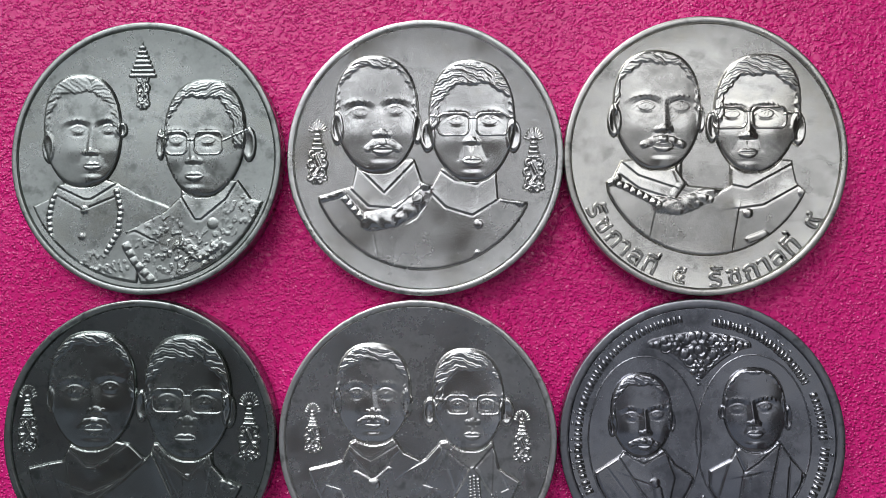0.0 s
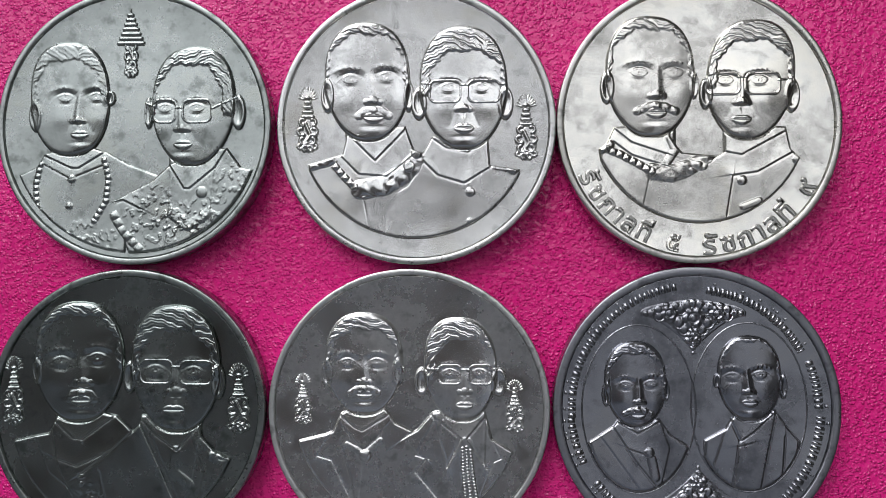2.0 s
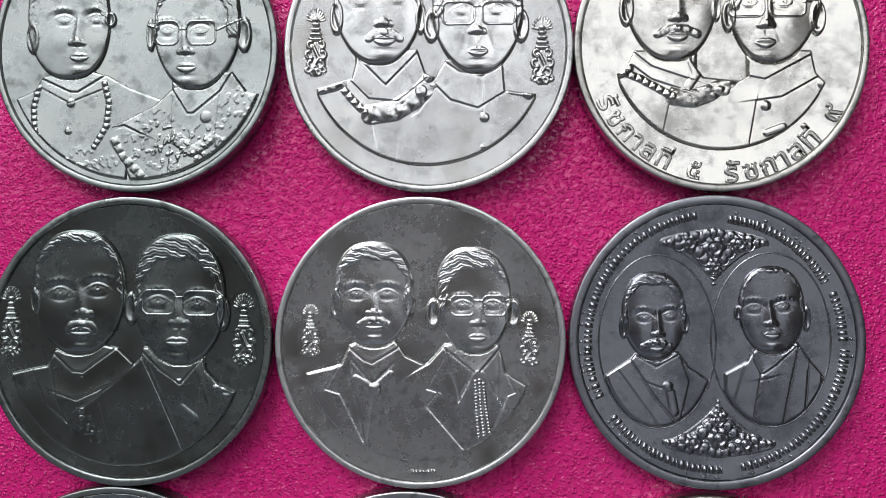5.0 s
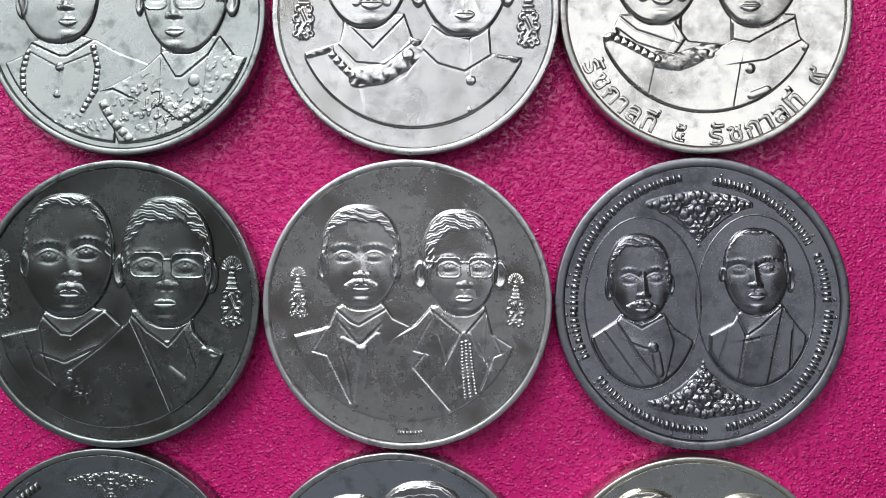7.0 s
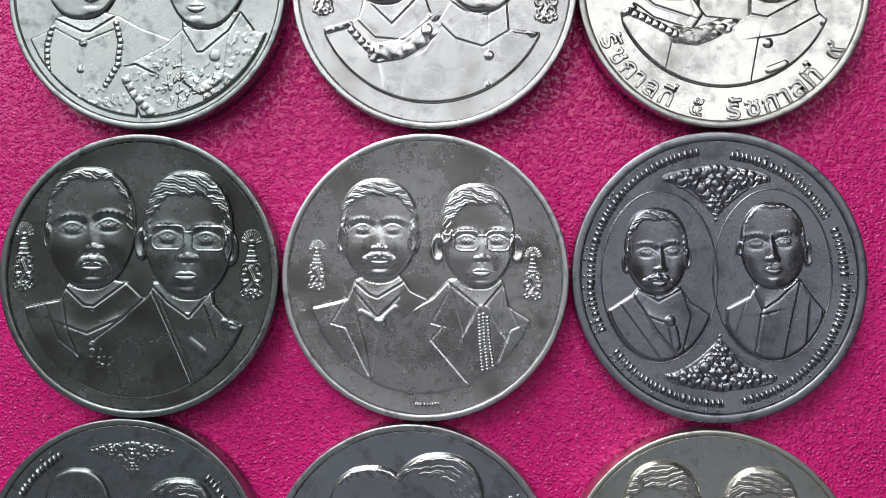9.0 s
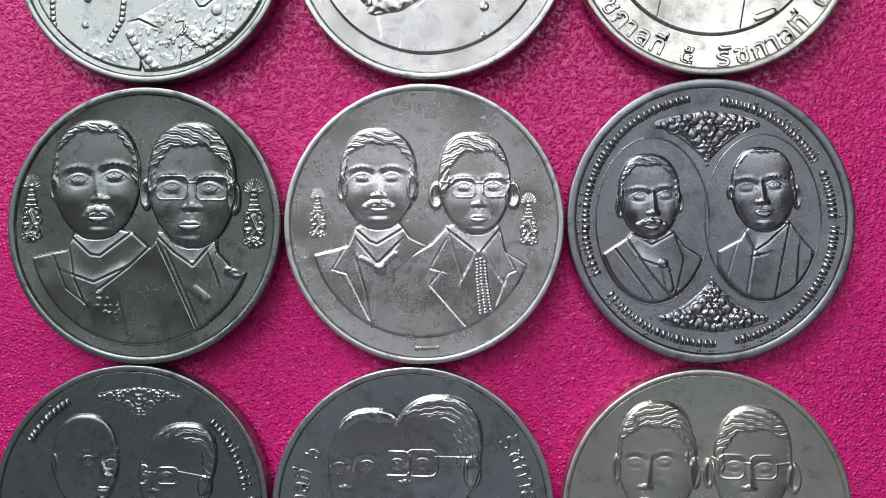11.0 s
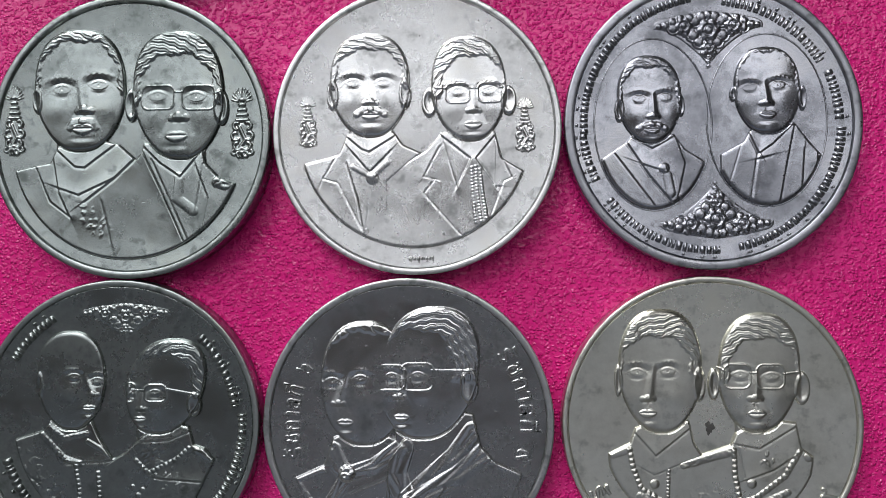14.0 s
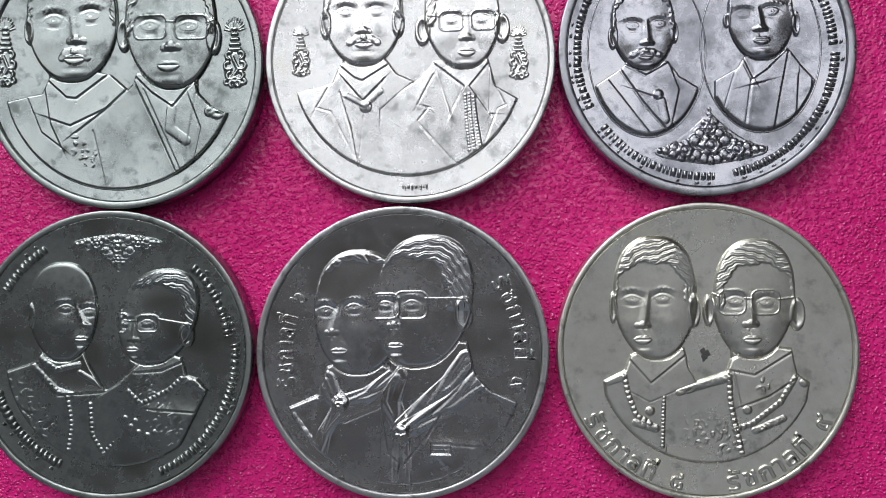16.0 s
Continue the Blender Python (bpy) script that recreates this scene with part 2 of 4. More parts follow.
def rough(X, Y, k, seed):
    """A smooth noise, about -1 to 1: waves of many directions and lengths."""
    rng = random.Random(seed * 31 + int(k * 10))
    f = np.zeros(X.shape)
    for _ in range(9):
        a, q, s = rng.uniform(0, 6.28), k * rng.uniform(0.5, 1.8), rng.uniform(0, 6.28)
        f += np.sin(q * (X * math.cos(a) + Y * math.sin(a)) + s + 0.8 * np.sin(0.6 * q * (Y * math.cos(a) - X * math.sin(a)) + 2 * s))
    return f / 3.2


def side_of(X, Y, pts, home):
    """1 on the side of a broken line where the point home lies, -1 on the other."""
    def turn(x, y):
        best, sign = np.full(np.shape(x), 1e9), np.ones(np.shape(x))
        for (ax, ay), (bx, by) in zip(pts, pts[1:]):
            lx, ly = bx - ax, by - ay
            t = np.clip(((x - ax) * lx + (y - ay) * ly) / max(lx * lx + ly * ly, 1e-9), 0, 1)
            d = np.hypot(x - ax - t * lx, y - ay - t * ly)
            near = d < best
            best = np.where(near, d, best)
            sign = np.where(near, np.sign(lx * (y - ay) - ly * (x - ax)), sign)
        return sign
    return turn(X, Y) * float(turn(np.array([home[0]]), np.array([home[1]]))[0] or 1)


def strokes_height(X, Y, strokes, seed, home):
    h = np.zeros(X.shape)
    for kind, w, a, pts in strokes:
        d, s = line_distance(X, Y, pts)
        dome = np.sqrt(np.clip(1 - (d / w) ** 2, 0, 1))
        if kind == "ridge" and w > 0.3:
            h += 0.85 * a * dome
        elif kind == "ridge":
            up = side_of(X, Y, pts, home) * d
            h += 0.95 * a * ease((up + 0.10) / 0.16) * np.exp(-np.clip(d, 0, None) / 0.75) - 0.35 * a * np.exp(-((up + 0.16) / 0.13) ** 2)
        elif kind == "groove":
            up = side_of(X, Y, pts, home) * d
            h += 0.5 * a * ease((up + 0.08) / 0.16) * np.exp(-d / 0.6) - 0.5 * a * np.exp(-(d / (0.5 * w)) ** 2)
        elif kind == "beads":
            h += a * dome * np.abs(np.sin(math.pi * s / (2.1 * w))) ** 0.7
        elif kind == "braid":
            up = side_of(X, Y, pts, home) * d / w
            h += 0.75 * a * dome ** 2 * (0.88 + 0.12 * np.sin(5.0 * s / w + 2.6 * up)) + 0.3 * a * ease(2.0 * dome) * np.abs(rough(X, Y, 1.4 / w + 1.2, seed))
        elif kind == "studs":
            for x, y in pts:
                r = np.hypot(X - x, Y - y) / w
                h += a * np.sqrt(np.clip(1 - r ** 2, 0, 1))
        elif kind == "cloth":
            h += 0.75 * a * ease(1.3 - d / w) * ease((rough(X, Y, 5.5, seed) - 0.1) / 0.6) * (0.6 + 0.5 * np.abs(rough(X, Y, 9.0, seed + 3)))
        elif kind == "folds":
            h += a * dome ** 0.7 * (0.78 + 0.22 * np.cos(7 * d / w + 1.1 * s + 1.4 * rough(X, Y, 1.0, seed)))
    return h


def dome_at(X, Y, x, y, sx, sy):
    """A round boss with a definite outline."""
    return np.sqrt(np.clip(1 - ((X - x) / sx) ** 2 - ((Y - y) / sy) ** 2, 0, 1))


def head_height(X, Y, p):
    """A plain head: a low dome with combed hair, ears and general features, and spectacles where it wears them."""
    (xl, xr), (yt, yb) = p["sides"], p["ends"]
    tilt = p.get("tilt", 0.0)
    cx, cy, a, b = (xl + xr) / 2, (yt + yb) / 2, (xr - xl) / 2, (yt - yb) / 2
    U = (X - cx - tilt * (Y - cy) / b) / a
    V = (Y - cy) / b
    jaw = 1 - 0.9 * p.get("jaw", 0.3) * np.clip(-V, 0, 1) ** 1.6
    k = np.where(V < 0, 2.6, 2.4)
    rad = (np.abs(U / jaw) ** k + np.abs(V) ** k) ** (1 / k)
    d = (1 - rad) * a
    (ex, ey), (fx, fy), (nx, ny), (mx, my) = p["eyes"][0], p["eyes"][1], p["nose"], p["mouth"]
    e = math.hypot(fx - ex, fy - ey)
    mid = (ex + fx) / 2
    turn = (mid - cx) / a
    h = shoulder(d, 0.40, 0.20) + 0.24 * np.clip(1 - np.abs(U / jaw) ** 2.6 - (0.74 * np.abs(V)) ** 2.8, 0, 1) * (1 + 0.35 * turn * U)
    f = np.zeros(X.shape)
    for x, y in ((ex, ey), (fx, fy)):
        out = 1 if x > mid else -1
        bow = (X - x) ** 2 / e
        # socket, brow, eyeball, lids
        f -= 0.08 * mound(X, Y, x - 0.05 * out * e, y + 0.06 * e, 0.36 * e, 0.17 * e)
        f += 0.038 * mound(X, Y + 0.5 * bow, x + 0.04 * out * e, y + 0.33 * e, 0.36 * e, 0.075 * e)
        f += 0.018 * mound(X, Y + 0.5 * bow, x + 0.04 * out * e, y + 0.31 * e, 0.32 * e, 0.04 * e) * np.sin(40 * (X - x) / e)
        f += 0.06 * dome_at(X, Y, x, y, 0.25 * e, 0.115 * e)
        f += 0.018 * dome_at(X, Y, x, y + 0.01 * e, 0.085 * e, 0.085 * e) - 0.03 * mound(X, Y, x, y + 0.01 * e, 0.035 * e, 0.035 * e)
        f += 0.05 * mound(X, Y + 1.3 * bow, x, y + 0.125 * e, 0.25 * e, 0.03 * e)
        f -= 0.03 * mound(X, Y + 1.0 * bow, x, y + 0.19 * e, 0.25 * e, 0.03 * e)
        f += 0.022 * mound(X, Y - 0.8 * bow, x, y - 0.12 * e, 0.22 * e, 0.035 * e)
        f -= 0.025 * mound(X, Y - 0.6 * bow, x, y - 0.21 * e, 0.22 * e, 0.05 * e)
        # cheek and the fold beside the mouth
        f += 0.05 * mound(X, Y, x + 0.12 * out * e, ny + 0.08 * e, 0.34 * e, 0.30 * e)
        cd, _ = line_distance(X, Y, [(nx + 0.24 * out * e, ny + 0.06 * e), (mx + 0.42 * out * e, my + 0.08 * e)])
        f -= 0.014 * np.exp(-(cd / (0.07 * e)) ** 2)
    top = ey * 0.5 + fy * 0.5 + 0.15 * e
    t = np.clip((top - Y) / max(top - ny, 1e-3), 0, 1)
    axis = mid + (nx - mid) * t
    f += (0.06 + 0.10 * t) * np.exp(-((X - axis) / (e * (0.095 + 0.07 * t))) ** 2) * ease((top + 0.25 * e - Y) / (0.4 * e)) * ease((Y - ny + 0.1 * e) / (0.14 * e))
    f += 0.06 * dome_at(X, Y, nx, ny + 0.04 * e, 0.15 * e, 0.13 * e)
    for s in (-1, 1):
        f += 0.05 * dome_at(X, Y, nx + s * 0.19 * e, ny + 0.02 * e, 0.095 * e, 0.10 * e)
        f -= 0.03 * mound(X, Y, nx + s * 0.09 * e, ny - 0.09 * e, 0.06 * e, 0.03 * e)
    f -= 0.03 * mound(X, Y, nx, ny - 0.16 * e, 0.05 * e, 0.10 * e)
    # lips: two rounded rolls that meet in a crease
    f += 0.05 * mound(X, Y, mx, my - 0.02 * e, 0.38 * e, 0.30 * e)
    wide = np.clip(1 - ((X - mx) / (0.29 * e)) ** 2, 0, 1)
    up = (Y - my) / (0.13 * e * (wide ** 0.6) * (1 - 0.25 * np.exp(-((X - mx) / (0.05 * e)) ** 2)) + 1e-6)
    low = (my - Y) / (0.17 * e * wide ** 0.7 + 1e-6)
    f += np.where((up > 0) & (up < 1), 0.075 * np.sqrt(np.clip(1 - (2 * up - 1) ** 2, 0, 1)), 0) * wide ** 0.3
    f += np.where((low > 0) & (low < 1), 0.09 * np.sqrt(np.clip(1 - (2 * low - 1) ** 2, 0, 1)), 0) * wide ** 0.3
    f -= 0.045 * mound(X, Y, mx, my - 0.27 * e, 0.24 * e, 0.07 * e)
    f += 0.09 * mound(X, Y, mx, (my + yb) / 2 - 0.05 * e, 0.28 * e, 0.2 * e)
    if p.get("whiskers"):
        k = p["whiskers"]
        for s in (-1, 1):
            wd, ws = line_distance(X, Y, [(mx, my + 0.2 * e), (mx + s * 0.25 * e, my + 0.17 * e), (mx + s * 0.42 * k * e, my + 0.04 * e)])
            f += 0.07 * k * np.sqrt(np.clip(1 - (wd / (0.11 * e)) ** 2, 0, 1)) * (1 + 0.2 * np.sin(26 * ws / e))
    # hair, combed outwards from a parting in wavy locks
    hx, hy, hw = cx + p.get("part", 0.0) * a, (ey + fy) / 2, p.get("window", 0.84) * a
    top = max(p["hairline"] - hy, 0.3)
    wob = 0.045 * np.sin(9 * np.arctan2(Y - hy, X - hx) + cx) + 0.02 * np.sin(31 * np.arctan2(Y - hy, X - hx) + 2 * cx)
    win = np.sqrt((np.abs(X - hx - tilt * 0.5) / hw) ** 2.6 + (np.clip(Y - hy, 0, None) / top) ** 2.6) + wob
    hair = ease((win - 0.97) / 0.10) * ease((Y - (hy - p.get("sideburn", 0.15) * b)) / (0.10 * b))
    sw = p.get("sweep", 0.3)
    qx, qy = hx + (0.2 + 0.5 * sw) * a * (1 if p.get("part", 0.0) >= 0 else -1), hy + 0.72 * top
    ang = np.arctan2(Y - hy, X - hx)
    way = np.where(X > qx, 1.0, -1.0)
    bend = np.sin(5 * ang + cx) + 0.9 * rough(X, Y, 1.3, int(abs(cx) * 10) + 1)
    n = p.get("strands", 34) / 34
    run = 2 * math.pi * win * way
    lock = np.abs(np.sin(2.0 * n * run + 8.0 * ang + 0.7 * bend)) ** 0.6
    fine = np.sin(11 * n * run + 44 * ang + 2.4 * bend)
    amount = p.get("hair", 1.0)
    f = f * (1 - 0.95 * hair)
    lay = 0.04 + 0.065 * lock + 0.016 * fine
    h += np.where(d > 0, ease(d / 0.3), 0) * (1.15 * f + hair * amount * lay)
    for x, y, w, t in p.get("ears", ()):
        r = np.hypot((X - x) / (1.0 * w), (Y - y) / (0.95 * t))
        under = np.maximum(h, 0.08)
        ear = under + (0.15 if abs(x - cx) < 0.85 * a else 0.08) * np.sqrt(np.clip(1 - (1 - np.clip((1 - r) * w / 0.25, 0, 1)) ** 2, 0, 1)) + 0.045 * np.exp(-((r - 0.74) / 0.17) ** 2) - 0.05 * mound(X, Y, x, y, 0.38 * w, 0.5 * t)
        h = np.where(r < 1, ear, np.maximum(h, 1.2 * (1 - r) * w))
    for x, y, w, t in p.get("lenses", ()):
        k = 0.5 * min(w, t) + 0.15
        qx, qy = np.abs(X - x) - (w - k), np.abs(Y - y) - (t - k)
        r = np.hypot(np.clip(qx, 0, None), np.clip(qy, 0, None)) + np.minimum(np.maximum(qx, qy), 0) - k
        h += np.where(h > 0, 0.075 * np.sqrt(np.clip(1 - (r / 0.085) ** 2, 0, 1)), 0)
    for pts in p.get("wires", ()):
        r, _ = line_distance(X, Y, pts)
        h = np.where(r < 0.085, np.maximum(h, 0.2) + 0.06 * np.sqrt(np.clip(1 - (r / 0.085) ** 2, 0, 1)), h)
    return h


def sheet_mesh(name, X, Y, H, mat, parent, label="", floor=-0.12):
    """One mesh from heights over a grid; what lies under the field is left out."""
    ny, nx = X.shape
    keep = H > floor
    cell = keep[:-1, :-1] | keep[1:, :-1] | keep[:-1, 1:] | keep[1:, 1:]
    idx = np.arange(nx * ny).reshape(ny, nx)
    quads = np.stack([idx[:-1, :-1][cell], idx[:-1, 1:][cell], idx[1:, 1:][cell], idx[1:, :-1][cell]], 1)
    used, flat = np.unique(quads, return_inverse=True)
    co = np.stack([X.ravel()[used], Y.ravel()[used], FIELD + basin(X.ravel()[used], Y.ravel()[used]) + np.maximum(H.ravel()[used], floor)], 1) * MM
    me = bpy.data.meshes.new(name)
    me.from_pydata(co, [], flat.reshape(-1, 4))
    me.polygons.foreach_set("use_smooth", [True] * len(me.polygons))
    me.materials.append(mat)
    ob = new(name, me)
    ob.parent = parent
    return tagged(ob, label)


def grid(x0, x1, y0, y1, step):
    return np.meshgrid(np.arange(x0, x1 + step, step), np.arange(y0, y1 + step, step))


def bust(parent, mat, head, body, strokes, clip, lift, seed, step=0.066, label=""):
    """One plain bust in relief. clip: the circle or oval (x, y, half width, half height) that cuts it off below."""
    xs, ys = [q[0] for q in body] + list(head["sides"]), [q[1] for q in body] + list(head["ends"])
    cx, cy, cw, ch = clip
    X, Y = grid(max(min(xs) - 1.2, cx - cw - 0.3), min(max(xs) + 1.2, cx + cw + 0.3), max(min(ys) - 0.3, cy - ch - 0.3), max(ys) + 0.5, step)
    d = inside(X, Y, body)
    (hl, hr), (ht, hb) = head["sides"], head["ends"]
    ha, hv = (hr - hl) / 2, (ht - hb) / 2
    nx = (hl + hr) / 2 - head["tilt"]
    neck = np.minimum(np.minimum(0.54 * ha - np.abs(X - nx), Y - (hb - 0.2 * hv)), (ht + hb) / 2 - 0.45 * hv - Y)
    rr = np.hypot((X - cx) / cw, (Y - cy) / ch)
    cut = (1 - rr) * min(cw, ch)
    d = np.minimum(d, np.where(Y < cy + 0.55 * ch, cut, 9))
    torso = shoulder(d, 0.22, 0.20 + lift) + np.where(d > 0, 0.05 * ease(d / 0.35) + 0.16 * mound(X, Y, nx, hb - 2.0, 6.5, 8.0), 0)
    torso += np.where(d > 0, ease(d / 0.2) * (strokes_height(X, Y, strokes, seed, (nx, (ht + hb) / 2)) + 0.006 * rough(X, Y, 1.1, seed)), 0)
    torso = np.maximum(torso, shoulder(neck, 0.6, 0.2 + lift))
    hh = head_height(X, Y, head)
    hh = np.where(hh > 0, hh + (0.10 + lift) * ease(hh / 0.2), hh)
    H = np.where(hh > 0.02, np.maximum(hh, np.where(torso > 0.0, np.minimum(torso, 0.16), torso)), torso)
    return sheet_mesh("bust_relief", X, Y, H, mat, parent, label)


def emblem(parent, mat, x, y, w, t, rays=True, step=0.07):
    """A small tiered crown over a scrolled cipher, with a fan of rays about its tip."""
    X, Y = grid(x - w * 1.15, x + w * 1.15, y - t * 1.05, y + t * 1.05, step)
    P, Q = (X - x) / w, (Y - y) / t
    H = np.full(X.shape, -0.12)
    lines = []
    if rays:
        for i in range(11):
            a = math.pi * (0.04 + 0.92 * i / 10)
            lines.append((0.05 * w + 0.05, 0.13, [(x + 0.34 * w * math.cos(a), y + t * (0.60 + 0.12 * math.sin(a))), (x + 0.78 * w * math.cos(a), y + t * (0.62 + 0.36 * math.sin(a)))]))
    tiers = 5 if rays else 7
    y0, y1 = (0.1, 0.8) if rays else (0.02, 0.95)
    for i in range(tiers):
        q = y + t * (y0 + (y1 - y0) * i / tiers)
        half = w * (0.42 if rays else 0.98) * (1 - i / tiers) ** 1.1
        lines.append((t * (0.06 if rays else 0.066), 0.24, [(x - half, q), (x + half, q)]))
    lines.append((0.07 * w, 0.18, [(x, y + 0.5 * t), (x, y + 0.98 * t)]))
    k = 1.05 if rays else 0.6
    for s in (-1, 1):
        for bx, by, r, a0, a1 in ((0.40, -0.05, 0.36, -1.4, 2.0), (0.52, -0.34, 0.40, -2.2, 1.8), (0.35, -0.62, 0.42, -2.6, 1.4), (0.62, -0.80, 0.26, -3.0, 1.0), (0.15, -0.86, 0.3, -1.0, 2.6)):
            pts = []
            for j in range(7):
                a = a0 + (a1 - a0) * j / 6
                rr = r * (1 - 0.07 * j)
                pts.append((x + s * k * w * (bx + rr * math.cos(a) * 0.9), y + t * (by * 0.98 + 0.34 * rr * math.sin(a))))
            lines.append((0.15 * w, 0.22, pts))
    lines.append((0.16 * w, 0.2, [(x - 0.2 * w, y - 0.1 * t), (x + 0.25 * w, y - 0.45 * t), (x - 0.25 * w, y - 0.7 * t), (x + 0.2 * w, y - 0.92 * t)]))
    base = 1 - np.hypot((X - x) / (0.82 * w * k / 0.95), (Y - y + 0.45 * t) / (0.54 * t))
    H = np.maximum(H, np.where(base > 0, 0.07 * ease(base * 4), base))
    for r, a, pts in lines:
        d, _ = line_distance(X, Y, pts)
        H = np.maximum(H, np.where(d < r, a * np.sqrt(np.clip(1 - (d / r) ** 2, 0, 1)), -1.5 * (d - r)))
    return sheet_mesh("crowned_emblem", X, Y, H, mat, parent, "small raised crowned emblem", -0.06)


def spray(parent, mat, x, y, w, t, tip, faint=1.0, step=0.07):
    """A dense triangle of raised blossoms and curled leaves; tip: which way it points (1 up, -1 down)."""
    X, Y = grid(x - w * 1.1, x + w * 1.1, y - t * 2.1, y + t * 2.1, step)
    P, Q = (X - x) / w, tip * (Y - y) / t
    lean = np.clip(1 - np.abs(P), 0, 1)
    body = np.minimum(0.15 + 1.75 * lean ** 1.7 - Q, Q + 0.12 + 0.62 * np.sqrt(lean)) * t
    body = np.minimum(body, (1.02 - np.abs(P)) * w)
    H = np.where(body > 0, 0.04 * faint * ease(body / 0.25), 1.4 * body)

    def dome(px, py, r, h, petals=0, ph=0.0):
        R, A = np.hypot(X - px, Y - py), np.arctan2(Y - py, X - px)
        rim = r * (1 + (0.14 * np.cos(petals * A + ph) if petals else 0))
        f = np.where(R < rim, h * np.sqrt(np.clip(1 - (R / rim) ** 2, 0, 1)) ** 0.7, 1.4 * (rim - R))
        if petals:
            f = f - np.where(R < rim, 0.5 * h * np.exp(-((R - 0.42 * r) / (0.12 * r)) ** 2), 0)
        return f

    for px, py, r in ((0, 0.22, 0.52), (-0.46, 0.0, 0.40), (0.46, 0.0, 0.40), (0, 1.05, 0.34)):
        H = np.maximum(H, dome(x + px * w, y + tip * py * t, r * t, 0.40 * faint, 6, px))
    for s in (-1, 1):
        for px, py, r in ((0.17, 0.78, 0.24), (0.27, 0.45, 0.26), (0.24, -0.22, 0.24), (0.12, -0.42, 0.24), (0.33, -0.36, 0.20), (0.65, 0.12, 0.22), (0.66, -0.18, 0.20),
                          (0.80, -0.02, 0.18), (0.91, 0.0, 0.13), (0.52, -0.38, 0.17), (0.43, 0.36, 0.17), (0.10, 1.32, 0.15)):
            H = np.maximum(H, dome(x + s * px * w, y + tip * py * t, r * t, 0.24 * faint))
            if r < 0.2:
                continue
            c = [(x + s * px * w + r * t * 1.25 * math.cos(j), y + tip * (py * t + r * t * 1.25 * math.sin(j))) for j in np.linspace(0.2, 3.4, 7)]
            dd, _ = line_distance(X, Y, c)
            H = np.maximum(H, np.where(dd < 0.10, 0.20 * faint * np.sqrt(np.clip(1 - (dd / 0.10) ** 2, 0, 1)), -1.5 * (dd - 0.10)))
    for i in range(3):
        H = np.maximum(H, dome(x, y + tip * t * (1.46 + 0.24 * i), t * (0.17 - 0.035 * i), 0.2 * faint, 4, 0.6))
    H = np.maximum(H, dome(x, y - tip * 0.5 * t, 0.2 * t, 0.24 * faint))
    return sheet_mesh("blossom_ornament", X, Y, H, mat, parent, "raised spray of blossoms and curled leaves", -0.06)


def oval_line(parent, mat, x, y, w, t):
    bm = bmesh.new()
    n, m, r = 128, 6, 0.11
    rings = []
    for i in range(n):
        a = 2 * math.pi * i / n
        rings.append([bm.verts.new(((x + (w + r * math.cos(c)) * math.cos(a)) * MM, (y + (t + r * math.cos(c)) * math.sin(a)) * MM, (FIELD - 0.02 + float(basin(x + w * math.cos(a), y + t * math.sin(a))) + r * math.sin(c)) * MM))
                      for c in [math.pi * j / (m - 1) for j in range(m)]])
    for i in range(n):
        p, q = rings[i], rings[(i + 1) % n]
        for j in range(m - 1):
            bm.faces.new((p[j], q[j], q[j + 1], p[j + 1]))
    bmesh.ops.recalc_face_normals(bm, faces=bm.faces[:])
    part("oval_border", bm, mat, parent, "thin raised oval line")


MARKS = "\u0e31\u0e34\u0e35\u0e36\u0e37\u0e38\u0e39\u0e47\u0e48\u0e49\u0e4a\u0e4b\u0e4c\u0e4d"


def inscription(parent, mat, text, radius, a0, a1, size, inward):
    """Raised letters on an arc from angle a0 to a1 (degrees); inward: their tops point to the coin's middle."""
    groups = []
    for ch in text:
        if ch in MARKS and groups:
            groups[-1] += ch
        else:
            groups.append(ch)
    widths, meshes = [], []
    for g in groups:
        if g == " ":
            widths.append(0.55)
            meshes.append(None)
            continue
        cu = bpy.data.curves.new("letter", "FONT")
        cu.body, cu.extrude, cu.resolution_u, cu.bevel_depth, cu.bevel_resolution, cu.offset = g, 0.05, 3, 0.04, 1, -0.006
        ob = bpy.data.objects.new("letter", cu)
        scene.collection.objects.link(ob)
        dg = bpy.context.evaluated_depsgraph_get()
        me = bpy.data.meshes.new_from_object(ob.evaluated_get(dg))
        bpy.data.objects.remove(ob)
        bpy.data.curves.remove(cu)
        xs = [v.co.x for v in me.vertices]
        widths.append(max(xs) + 0.09)
        meshes.append(me)
    total, run = sum(widths), 0.0
    for g, w, me in zip(groups, widths, meshes):
        c = run + w / 2
        run += w
        if not me:
            continue
        a = radians(a0 + (a1 - a0) * c / total)
        k = abs(radians(a1 - a0)) * radius / total
        turn = a + (math.pi / 2 if inward else -math.pi / 2)
        base = radius + (0.24 * size if inward else -0.24 * size)
        m = (Matrix.Translation((base * math.cos(a) * MM, base * math.sin(a) * MM, (FIELD + 0.02 + float(basin(radius))) * MM)) @ Matrix.Rotation(turn, 4, "Z")
             @ Matrix.Diagonal((k * MM, size * MM, 1.6 * MM, 1)) @ Matrix.Translation((-w / 2 + 0.03, 0, 0)))
        me.transform(m)
        me.materials.clear()
        me.materials.append(mat)
        ob = new("letter", me)
        ob.parent = parent


